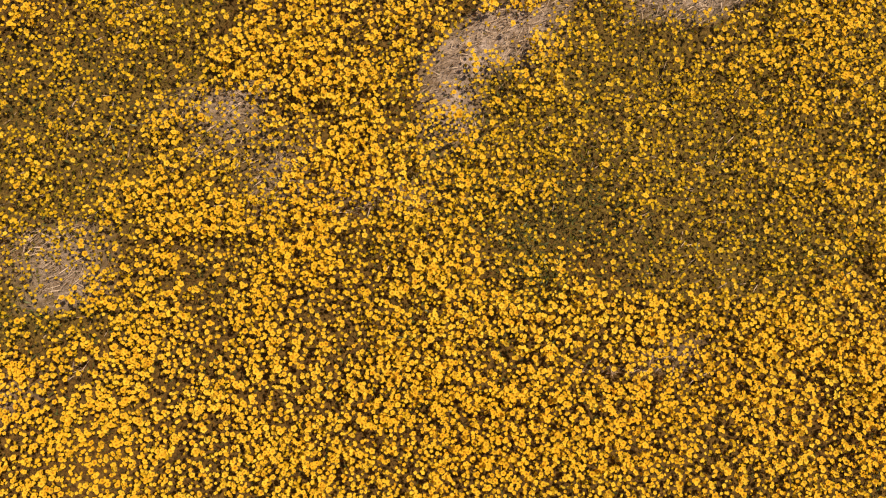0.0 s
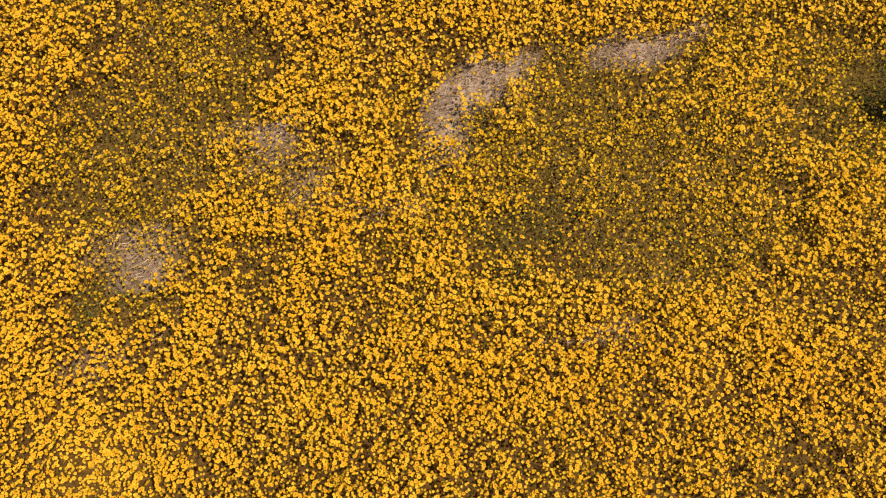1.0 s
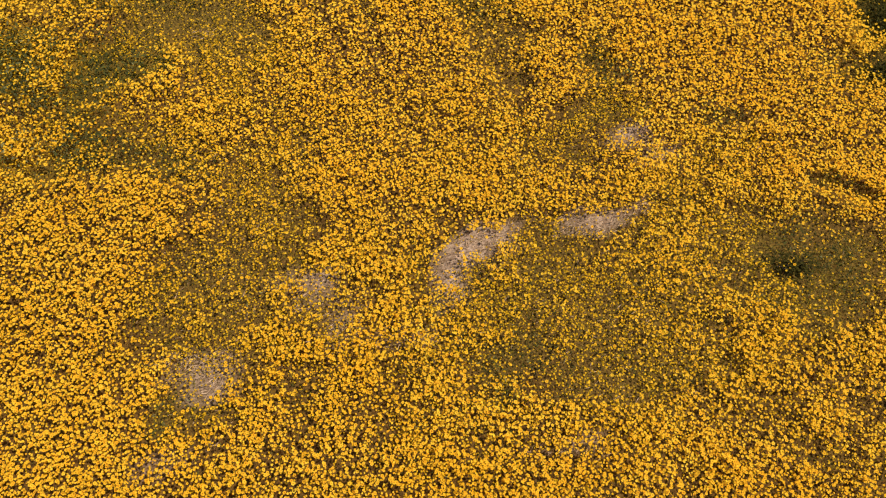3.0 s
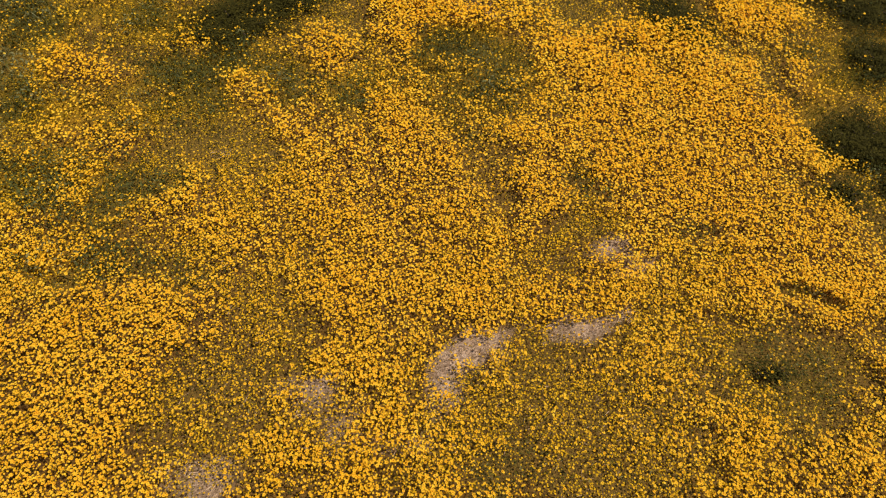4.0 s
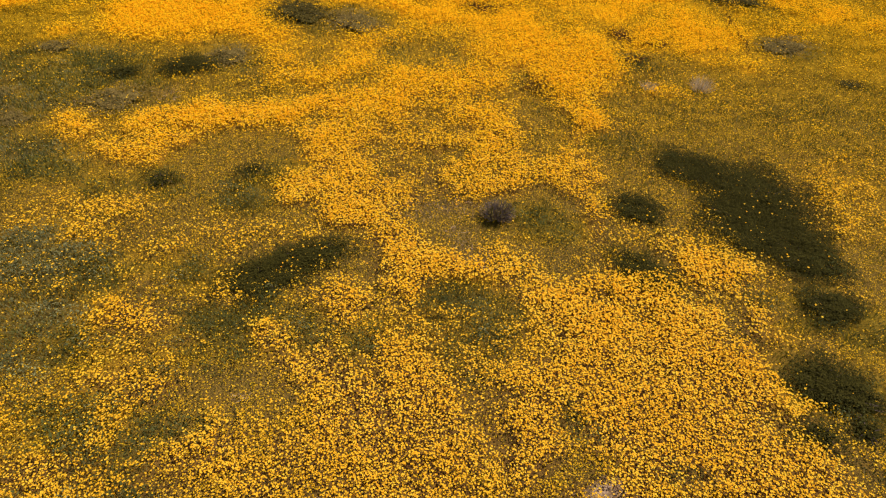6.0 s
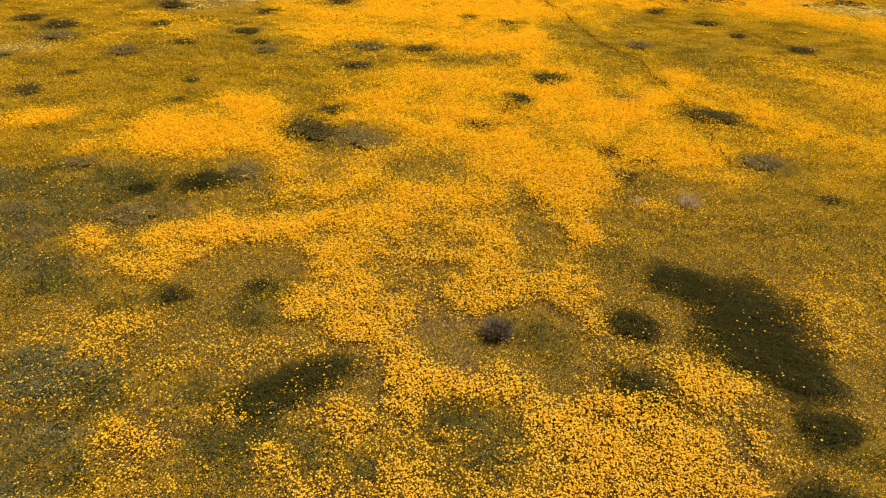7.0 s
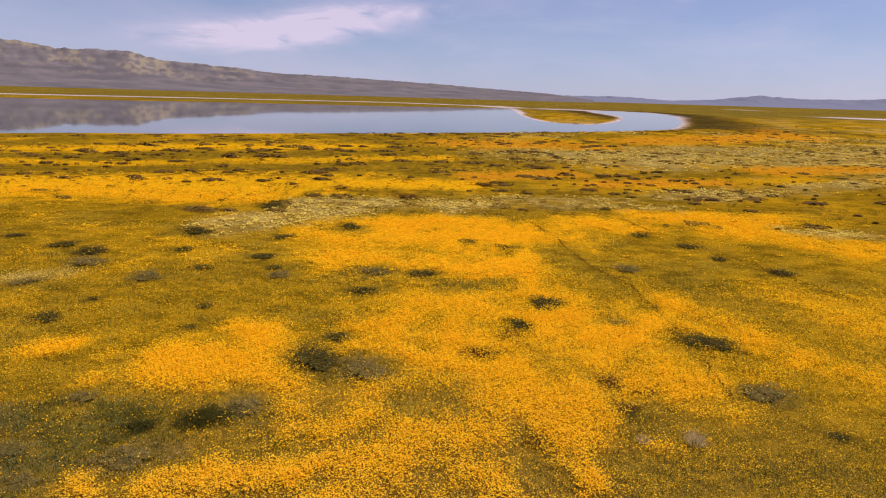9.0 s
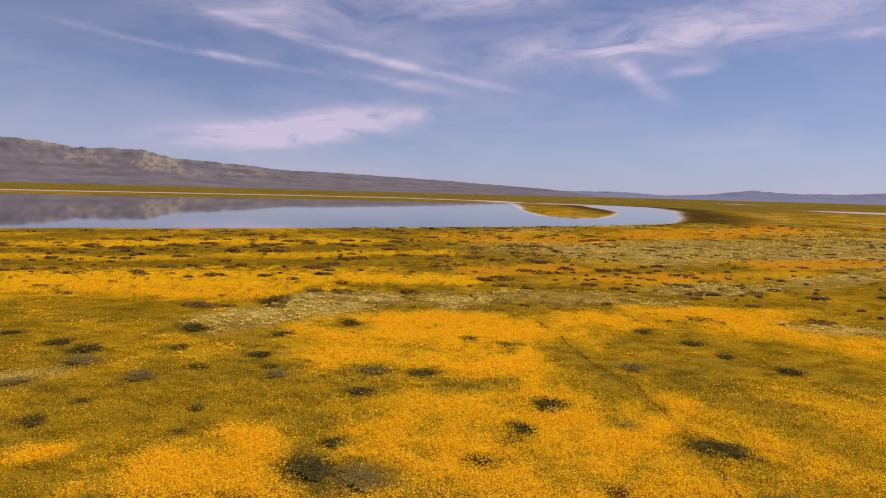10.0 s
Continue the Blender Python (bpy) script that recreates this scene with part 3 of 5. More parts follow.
def meadow(x, y):
    """The cover at the places x, y: an array with a column for each of the eight kinds."""
    near = 1 - step(1.8, 3.6, y)
    far = step(45.0, 75.0, y)
    reach = np.hypot(x, y)
    wave = fbm(x * 0.35, y * 0.35, 4, 3)
    grit, fine = fbm(x * 2.2, y * 2.2, 4, 9), fbm(x * 6.0, y * 7.5, 4, 19)
    out = np.zeros((len(x), 8))
    out[:, 0] = near * (0.85 - 0.14 * step(0.4, 2.0, x) - 0.22 * step(0.8, 2.0, x) * step(0.5, 1.5, y)) + (1 - near) * (0.04 + 0.30 * step(0.55, 0.75, wave)) * (1 - 0.6 * far)
    out[:, 0] += step(28, 60, y) * 0.5 * step(0.50, 0.64, fbm(x * 0.16, y * 0.12, 4, 611))
    out[:, 1] = near * 0.35 + (1 - near) * 0.80
    out[:, 3] = far * step(0.48, 0.66, fbm(x * 0.06, y * 0.05, 4, 31)) * 0.6 * step(-0.05, 0.25, x / np.maximum(y, 1))
    out[:, 4] = (1 - near) * 0.22 + 0.35 * step(0.5, 0.75, fbm(x * 0.5, y * 0.5, 4, 51))
    wander = 0.10 + 0.022 * np.minimum(reach, 150) + 0.12 * (1 - step(2.0, 5.0, y))
    wx = x + wander * 2.2 * (fbm(x / (wander * 3), y / (wander * 3), 4, 71) - 0.5) * 2
    wy = y + wander * 2.2 * (fbm(x / (wander * 3), y / (wander * 3), 4, 93) - 0.5) * 2
    streaks = step(0.40, 0.58, fbm(x * 0.5 + y * 0.1, y * 0.55, 4, 411))
    marks = [("ellipse", p) for p in PATCHES if p[0] != "mat"] + [("stroke", p) for p in DRIFTS] + [("ellipse", p) for p in PATCHES if p[0] == "mat"]
    low, high = (wy.min(), wy.max()) if len(y) else (0, 0)
    for form, mark in marks:
        if form == "stroke":
            kind, ax, ay, bx, by, half, amount = mark
            if max(ay, by) + 2.0 * half < low or min(ay, by) - 2.0 * half > high:
                continue
            long = math.hypot(bx - ax, by - ay)
            big = 0.5 * long + 2.0 * half
            pick = np.nonzero((np.abs(wx - 0.5 * (ax + bx)) < big) & (np.abs(wy - 0.5 * (ay + by)) < big))[0]
            if not len(pick):
                continue
            stray = 0.35 if kind == "bare" else 0.65 if max(ay, by) > 2.8 else 1.0
            dx, dy = stray * wx[pick] + (1 - stray) * x[pick] - ax, stray * wy[pick] + (1 - stray) * y[pick] - ay
            k = np.clip((dx * (bx - ax) + dy * (by - ay)) / max(long * long, 1e-6), 0, 1)
            d = np.hypot(dx - k * (bx - ax), dy - k * (by - ay)) / half
            w = (amount * (1 - step(*((0.55, 1.40) if max(ay, by) > 2.8 or kind == "bare" else (0.25, 1.70)), d + (3.4 if kind == "bare" else 1.9) * ((fine if kind == "bare" else grit)[pick] - 0.5))))[:, None]
            out[pick] = out[pick] * (1 - w) + np.array(COVER[kind]) * w
            continue
        kind, px, py, rx, ry, turn, amount = mark
        if py + 2.2 * max(rx, ry) < low or py - 2.2 * max(rx, ry) > high:
            continue
        big = 2.2 * max(rx, ry)
        pick = np.nonzero((np.abs(wx - px) < big) & (np.abs(wy - py) < big))[0]
        if not len(pick):
            continue
        dx, dy = wx[pick] - px, wy[pick] - py
        if kind == "bare":
            dx, dy = 0.3 * dx + 0.7 * (x[pick] - px), 0.3 * dy + 0.7 * (y[pick] - py)
        c, s = math.cos(turn), math.sin(turn)
        d = np.hypot((c * dx + s * dy) / rx, (c * dy - s * dx) / ry)
        w = (amount * (1 - step(0.35 if py < 35 else 0.75, 1.65 if py < 35 else 1.2, d + (2.6 if kind == "bare" else 1.7) * (grit[pick] - 0.5))))[:, None]
        out[pick] = out[pick] * (1 - w) + np.array(COVER[kind]) * w
    out[:, 3] *= 0.35 + 0.65 * streaks
    # gaps in the drifts where leaves show, of a step's size and of a few steps, and a few flowers gathered outside them
    bloom = out[:, 0] > 0.3
    small, middle, large = fbm(x * 2.2, y * 2.0, 4, 881), fbm(x * 0.8, y * 0.75, 4, 883), fbm(x * 0.30, y * 0.26, 4, 887)
    gap = 0.75 * step(0.52, 0.66, small) * step(2.0, 4.0, y) * (1 - step(14, 24, y))
    gap = np.maximum(gap, 0.75 * step(0.55, 0.68, middle) * step(4.0, 8.0, y) * (1 - step(30, 50, y)))
    gap = np.maximum(gap, 0.70 * step(0.55, 0.66, large) * step(11.0, 18.0, y) * (1 - step(26, 38, y))) * bloom * (1 - 0.6 * step(1.0, 1.3, out[:, 0]))
    out[:, 1] += 0.35 * gap * out[:, 0]
    out[:, 4] += 0.25 * gap
    out[:, 0] *= 1 - 0.75 * gap
    out[:, 0] += 0.15 * step(0.58, 0.72, fbm(x * 0.9, y * 0.9, 4, 885)) * step(2.5, 4.5, y) * (out[:, 1] > 0.6) * (out[:, 0] < 0.3) * (1 - step(40, 60, y))
    return out


# ---- mesh helpers ----
def quick_mesh(name, verts, faces, materials, index=None, smooth=False, **attributes):
    """A mesh from arrays: verts (n, 3), faces (m, 3 or 4)."""
    me = bpy.data.meshes.new(name)
    n, (m, k) = len(verts), faces.shape
    me.vertices.add(n)
    me.vertices.foreach_set("co", np.asarray(verts, np.float32).ravel())
    me.loops.add(m * k)
    me.loops.foreach_set("vertex_index", faces.astype(np.int32).ravel())
    me.polygons.add(m)
    me.polygons.foreach_set("loop_start", np.arange(0, m * k, k, dtype=np.int32))
    if index is not None:
        me.polygons.foreach_set("material_index", index.astype(np.int32))
    me.polygons.foreach_set("use_smooth", np.full(m, smooth))
    for key, values in attributes.items():
        if values.ndim == 2:
            a = me.attributes.new(key, "FLOAT_COLOR", "POINT")
            a.data.foreach_set("color", np.c_[values, np.ones(n)].astype(np.float32).ravel())
        else:
            a = me.attributes.new(key, "FLOAT", "POINT")
            a.data.foreach_set("value", values.astype(np.float32))
    for material in materials:
        me.materials.append(material)
    me.update(calc_edges=True)
    return me


def strew(verts, faces, at, size, spin, lean, lean_way):
    """Copies of a small shape at the places at, each scaled, spun and leaning its own way, as two arrays."""
    v = np.asarray(verts, float)
    n, k = len(at), len(v)
    c, s = np.cos(spin)[:, None], np.sin(spin)[:, None]
    px, py, pz = v[None, :, 0] * size[:, None], v[None, :, 1] * size[:, None], v[None, :, 2] * size[:, None]
    x, y = c * px - s * py, s * px + c * py
    lc, ls = np.cos(lean)[:, None], np.sin(lean)[:, None]
    wc, ws = np.cos(lean_way)[:, None], np.sin(lean_way)[:, None]
    along, across = x * wc + y * ws, y * wc - x * ws
    along, z = along * lc + pz * ls, pz * lc - along * ls
    out = np.stack((along * wc - across * ws + at[:, None, 0], along * ws + across * wc + at[:, None, 1], z + at[:, None, 2]), 2)
    f = np.asarray(faces)[None] + (np.arange(n) * k)[:, None, None]
    return out.reshape(-1, 3), f.reshape(-1, np.asarray(faces).shape[1])


def tones(rng, n, k):
    return np.repeat(rng.random(n), k)


def part(name, me, parent, label=""):
    ob = new(name, me)
    ob.parent = parent
    return tagged(ob, label) if label else ob


# ---- ground, lake and hills ----
GROUND_Z, LAKE_Z = -0.12, -0.80
SHORE = [(-300, 10), (-79, 91), (-54, 100), (-36, 110), (-16, 123.5), (10, 141), (26, 151), (44, 166), (62, 182), (75, 210), (91, 251),
         (113, 316), (138, 400), (147, 470), (130, 510), (106, 500), (92, 441), (89, 343), (73, 277), (51, 214), (38, 200), (28, 212),
         (26, 268), (29, 343), (37, 497), (14, 465), (-54, 432), (-116, 405), (-164, 392), (-220, 346), (-300, 330), (-900, 250)]
SALT_LINE = [(-900, 300), (-373, 440), (-310, 487), (-213, 556), (-84, 630), (18, 580), (37, 518)]


def rounded(points, times=2):
    p = np.array(points, float)
    for _ in range(times):
        q = np.roll(p, -1, 0)
        p = np.stack((0.75 * p + 0.25 * q, 0.25 * p + 0.75 * q), 1).reshape(-1, 2)
    return p


SHORELINE = rounded(SHORE)


def shore_distance(x, y):
    """Metres from the lake's shore, minus within the lake."""
    best, inside = np.full(len(x), 1e9), np.zeros(len(x), bool)
    a, b = SHORELINE, np.roll(SHORELINE, -1, 0)
    for (ax, ay), (bx, by) in zip(a, b):
        dx, dy = bx - ax, by - ay
        k = np.clip(((x - ax) * dx + (y - ay) * dy) / (dx * dx + dy * dy), 0, 1)
        best = np.minimum(best, (x - ax - k * dx) ** 2 + (y - ay - k * dy) ** 2)
        if ay != by:
            inside ^= ((ay > y) != (by > y)) & (x < ax + (y - ay) * dx / dy)
    return np.where(inside, -1, 1) * np.sqrt(best)


def relief(x, y, bare):
    """The ground's height."""
    near = GROUND_Z + 0.07 * (fbm(x * 0.9, y * 0.9, 4, 5) - 0.5) + 0.05 * bare
    swell = 0.35 * (fbm(x * 0.05, y * 0.05, 3, 15) - 0.5) * step(25, 60, np.hypot(x, y))
    return near + swell


def lines(start, growth, end):
    out = [0.0]
    while out[-1] < end:
        out.append(out[-1] + start + growth * out[-1])
    return np.array(out)


def build_ground():
    ahead = lines(0.12, 0.025, 4700)
    back = lines(0.12, 0.25, 4700)[1:]
    side = lines(0.20, 0.041, 4700)
    ys, xs = np.r_[-back[::-1], ahead], np.r_[-side[:0:-1], side]
    gx, gy = np.meshgrid(xs, ys)
    x, y = gx.ravel(), gy.ravel()
    m = meadow(x, y)
    reach = np.hypot(x, y)
    sd = shore_distance(x, y)
    z = relief(x, y, m[:, 2])
    beyond = step(250, 420, y + 0.2 * np.abs(x))
    z = z * (1 - beyond) - 0.45 * beyond
    drop = 4 + 0.04 * reach
    z = np.where(sd > 0, LAKE_Z + 0.02 + (z - LAKE_Z - 0.02) * step(0, 1, np.clip(sd / drop, 0, 1)), LAKE_Z - 1.5 * step(0, 1, np.clip(-sd / drop, 0, 1)))
    z += 3 * step(1800, 4200, reach)
    # colours of the carpet where single flowers are too small to see
    bloom, cream, green, dry, amber, sage = (np.clip(m[:, i:i + 1], 0, 1) for i in (0, 3, 4, 5, 6, 7))
    colour = np.array((0.47, 0.278, 0.004)) * np.ones((len(x), 1))
    colour = colour * (1 - 0.75 * green) + np.array((0.165, 0.165, 0.028)) * (0.5 + 0.5 * step(2.5, 6, reach))[:, None] * 0.75 * green
    colour = colour * (1 - 0.8 * sage) + np.array((0.130, 0.145, 0.055)) * 0.8 * sage
    tint = np.array((0.93, 0.51, 0.003)) * (1 - amber) + np.array((0.86, 0.36, 0.006)) * amber
    colour = colour * (1 - 0.9 * bloom) + tint * 0.9 * bloom
    colour = colour * (1 - 0.8 * cream) + np.array((0.70, 0.55, 0.14)) * 0.8 * cream
    colour = colour * (1 - 0.7 * dry) + np.array((0.20, 0.14, 0.09)) * 0.7 * dry
    # far carpet painted darker with distance, holding its brightness down in the colour
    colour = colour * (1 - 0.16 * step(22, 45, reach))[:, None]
    streak = fbm(x * 0.012, y * 0.03, 5, 201)[:, None]
    plain = np.array((0.30, 0.225, 0.026)) * (1 - streak) + np.array((0.17, 0.125, 0.022)) * streak
    plain = plain * (1 - 0.5 * step(0.52, 0.66, streak)) + np.array((0.46, 0.32, 0.02)) * 0.5 * step(0.52, 0.66, streak)
    over = step(280, 520, y[:, None] + 0.1 * np.abs(x[:, None]))
    colour = colour * (1 - over) + plain * over
    wet = (step(0, 6, sd) * (1 - step(14, 42, sd)) * step(50, 75, x) * step(150, 200, y))[:, None]
    colour = colour * (1 - 0.9 * wet) + np.array((0.075, 0.056, 0.014)) * 0.9 * wet
    salty = ((1 - step(0.7, 2.6, sd)) * step(200, 225, y + 0.5 * np.abs(x)) * (y < 330)
             + (1 - step(2, 6, sd)) * (y >= 330) * (x > 20)) * step(0.25, 0.5, fbm(x * 0.03, y * 0.03, 3, 401) + 0.12)
    pan = 1 - step(0.6, 1.2, np.hypot((x - 335) / 48, (y - 480) / 52) + 0.5 * (fbm(x * 0.02, y * 0.02, 4, 77) - 0.5))
    pan = np.maximum(pan, 1 - step(0.5, 1.1, np.hypot((x - 480) / 34, (y - 1040) / 60)))
    pan = np.maximum(pan, 0.9 * (1 - step(0.6, 1.2, np.hypot((x - 85) / 32, (y - 500) / 26) + 0.4 * (fbm(x * 0.05, y * 0.05, 3, 78) - 0.5))))
    # the long white strand along the far side
    strand = np.full(len(x), 1e9)
    for (ax, ay), (bx, by) in zip(SALT_LINE, SALT_LINE[1:]):
        k = np.clip(((x - ax) * (bx - ax) + (y - ay) * (by - ay)) / ((bx - ax) ** 2 + (by - ay) ** 2), 0, 1)
        strand = np.minimum(strand, np.hypot(x - ax - k * (bx - ax), y - ay - k * (by - ay)))
    strand = (1 - step(12, 24, strand + 0.015 * (x + 100))) * step(300, 330, y + 0.3 * np.abs(x))
    pan = np.maximum(pan, strand)
    salt = np.clip(salty * (sd > -3) + pan, 0, 1)[:, None]
    colour = colour * (1 - salt) + np.array((0.78, 0.70, 0.62)) * salt
    cover = np.maximum(np.maximum(step(6, 19, reach), 0.9 * step(0.35, 0.85, m[:, 4] + m[:, 7]) * step(3.0, 6.0, reach)), salt[:, 0]) * (1 - 0.9 * m[:, 2])
    # the carpet also where no single flower is set out
    cover = np.maximum(cover, 0.45 * step(0.0, 1.5, np.maximum(np.abs(x) - 3.2 - 0.74 * np.maximum(y, 0), -1.4 - y)))
    w = len(xs)
    i = (np.arange(len(ys) - 1)[:, None] * w + np.arange(w - 1)[None]).ravel()
    faces = np.stack((i, i + 1, i + 1 + w, i + w), 1)
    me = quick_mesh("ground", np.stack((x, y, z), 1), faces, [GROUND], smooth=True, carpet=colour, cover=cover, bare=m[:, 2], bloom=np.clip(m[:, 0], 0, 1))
    tagged(new("ground", me), "wide flat meadow soil with thatch, bare sandy spots and salt flats", "ground", kind="structure")


def build_lake():
    bm = bmesh.new()
    vs = [bm.verts.new((px, py, LAKE_Z)) for px, py in ((-950, 0), (220, 0), (220, 620), (-950, 620))]
    bm.faces.new(vs)
    me = bpy.data.meshes.new("lake")
    bm.to_mesh(me)
    bm.free()
    me.materials.append(WATER)
    tagged(new("water", me), "calm shallow lake mirroring the hills and pale sky", "lake", kind="structure")


def build_range(name, label, far, profile, material, seed, rough, foot, depth):
    """A range of hills: profile gives (azimuth, elevation) of its skyline in degrees."""
    az0, az1 = profile[0][0], profile[-1][0]
    n, rows = int((az1 - az0) * (7 if az0 < 50 else 2)), 26
    az = np.linspace(az0, az1, n)
    top = 1.05 * far * np.tan(np.radians(np.interp(az, [p[0] for p in profile], [p[1] for p in profile])))
    k = np.linspace(0, 1, rows)
    A, K = np.meshgrid(az, k)
    H = np.tile(top, (rows, 1))
    gully = fbm(A * 0.9 + K * 2.0, K * 5.0 + A * 0.3, 5, seed)
    rise = 0.12 * K + 0.88 * K ** 1.7
    Z = H * rise * (1 - rough * (gully - 0.35) * np.sin(np.pi * np.clip((K - foot * 0.6) / (1 - foot * 0.6), 0, 1)) * 1.3)
    Z += H * (0.15 if far > 4400 else 0.08) * (fbm(A * 1.9, A * 0 + 2, 5, seed + 5) - 0.5) * (K > 0.9)
    R = far - depth * (1 - K) + 130 * (gully - 0.5) * K
    X, Y = R * np.sin(np.radians(A)), R * np.cos(np.radians(A))
    spots = step(0.46, 0.60, fbm(A * 0.5, K * 5.0, 4, seed + 40)) * step(foot, foot + 0.2, K) * (1 - step(-26, -12, A)) * step(0.40, 0.62, fbm(A * 2.6, K * 16, 4, seed + 60))
    i = (np.arange(rows - 1)[:, None] * n + np.arange(n - 1)[None]).ravel()
    faces = np.stack((i, i + 1, i + 1 + n, i + n), 1)
    me = quick_mesh(name, np.stack((X.ravel(), Y.ravel(), Z.ravel() - 1.0), 1), faces, [material], smooth=True, bloom=spots.ravel())
    tagged(new(name, me), label, "hills", kind="structure")


build_ground()
build_lake()
build_range("backdrop_range", "long grey-brown hill range with pale yellow bloom streaks", 3900,
            [(-75, 2.2), (-60, 3.0), (-48, 3.4), (-40.2, 3.27), (-37.3, 3.22), (-35.4, 2.85), (-32.5, 2.94), (-30.3, 2.97), (-28.1, 2.4), (-23.4, 2.11), (-19.8, 1.88),
             (-18.3, 1.70), (-12.9, 1.60), (-7.4, 1.38), (-2.8, 1.22), (1.1, 0.98), (6.7, 0.72), (9.5, 0.5), (12, 0.2)], HILL, 11, 0.07, 0.42, 1500)
# far hills, with the haze of distance painted into their colour
build_range("backdrop_far_range", "distant hills on the horizon, coloured pale blue-grey for haze", 4500,
            [(4, 0.2), (9.5, 0.52), (14.8, 0.55), (18.8, 0.34), (22.2, 0.50), (25.8, 0.92), (28.8, 0.72), (32.8, 0.74), (35, 0.92), (40, 1.0), (50, 0.7), (62, 0.5)], HAZEHILL, 23, 0.06, 0.2, 700)
build_range("backdrop_rear_range", "low grey-brown hills closing the plain behind", 4300,
            [(62, 0.5), (90, 1.2), (130, 1.6), (170, 1.1), (210, 1.7), (250, 1.3), (285, 2.2)], HILL, 37, 0.4, 0.3, 700)


# ---- flowers and leaves ----
RNG = np.random.default_rng(7)


def spots(density, y0, y1):
    """Even random places between two lines across the meadow, as wide as the field is seen."""
    wide = 3.7 + 0.74 * max(y1, 0)
    n = int(density * 2 * wide * (y1 - y0))
    x, y = RNG.uniform(-wide, wide, n), RNG.uniform(y0, y1, n)
    keep = np.abs(x) < 3.7 + 0.74 * np.maximum(y, 0)
    return x[keep], y[keep]


def daisy_shape():
    n = 5
    v = [(0, 0, 0.10)]
    for i in range(n):
        a = 2 * math.pi * i / n
        v.append((0.40 * math.cos(a), 0.40 * math.sin(a), 0.02))
    for i in range(2 * n):
        a = math.pi * i / n
        r = 1.0 if i % 2 else 0.80
        v.append((r * math.cos(a), r * math.sin(a), 0.10 if i % 2 else 0.14))
    f, index = [], []
    for i in range(n):
        j = (i + 1) % n
        f.append((0, 1 + i, 1 + j))
        index.append(1)
        o = 1 + n
        f += [(1 + i, o + 2 * i, o + 2 * i + 1), (1 + i, o + 2 * i + 1, 1 + j), (1 + j, o + 2 * i + 1, o + (2 * i + 2) % (2 * n))]
        index += [0, 0, 0]
    return v, f, index


def bowl_shape(n):
    v = [(0, 0, 0.0)] + [(math.cos(2 * math.pi * i / n), math.sin(2 * math.pi * i / n), 0.2) for i in range(n)]
    return v, [(0, 1 + i, 1 + (i + 1) % n) for i in range(n)]


def dense_spots(density, y0, y1, column, fade_in=0.0, fade_out=0.0):
    """Places kept by the cover of one kind, in clumps; the belt thins out over its first and last metres."""
    x, y = spots(density * (1.35 if column == 0 else 1.0), y0, y1)
    # the drifts' edges are feathered
    loose = 0.014 * np.maximum(y - 2, 0)
    m = meadow(x + loose * RNG.normal(0, 1, len(x)), y + loose * RNG.normal(0, 1, len(x)))
    lump = 0.30 + 1.4 * step(0.30, 0.62, fbm(x * 4.5, y * 4.5, 3, 131))
    if y1 > 6 and column == 0:
        lump = 0.5 * lump + 0.5 * (0.10 + 1.75 * step(0.40, 0.58, fbm(x * 1.9, y * 1.9, 3, 141)))
    drift = 0.45 + 1.1 * step(0.32, 0.60, fbm(x * 1.1, y * 1.1, 3, 231))
    if column == 1:
        lump, drift = np.maximum(lump, 0.75), np.maximum(drift, 0.9)
    if fade_in:
        lump = lump * np.clip((y - y0) / fade_in, 0, 1)
    if fade_out:
        lump = lump * np.clip((y1 - y) / fade_out, 0, 1)
    if column == 0:
        full = step(0.55, 0.92, m[:, 0])
        drift, lump = drift * (1 - full) + full, lump * (1 - 0.45 * full) + 1.2 * 0.45 * full * (lump > 0)
        if fade_in:
            lump = np.minimum(lump, 1.6 * np.clip((y - y0) / fade_in, 0, 1))
        if fade_out:
            lump = np.minimum(lump, 1.6 * np.clip((y1 - y) / fade_out, 0, 1))
    keep = RNG.random(len(x)) < np.clip(m[:, column] ** (1.4 if column == 0 else 1.0) * lump * drift / (1.35 if column == 0 else 1.0), 0, 1)
    return x[keep], y[keep], m[keep]


def heads(x, y, low, high, small, large, lean):
    n = len(x)
    h = RNG.uniform(low, high, n)
    at = np.stack((x, y, GROUND_Z + h), 1)
    return at, RNG.uniform(small, large, n), RNG.uniform(0, 6.283, n), np.abs(RNG.normal(0, lean, n)), RNG.uniform(0, 6.283, n)


def stuff(name, me, label, category):
    return tagged(new(name, me), label, category, kind="stuff")


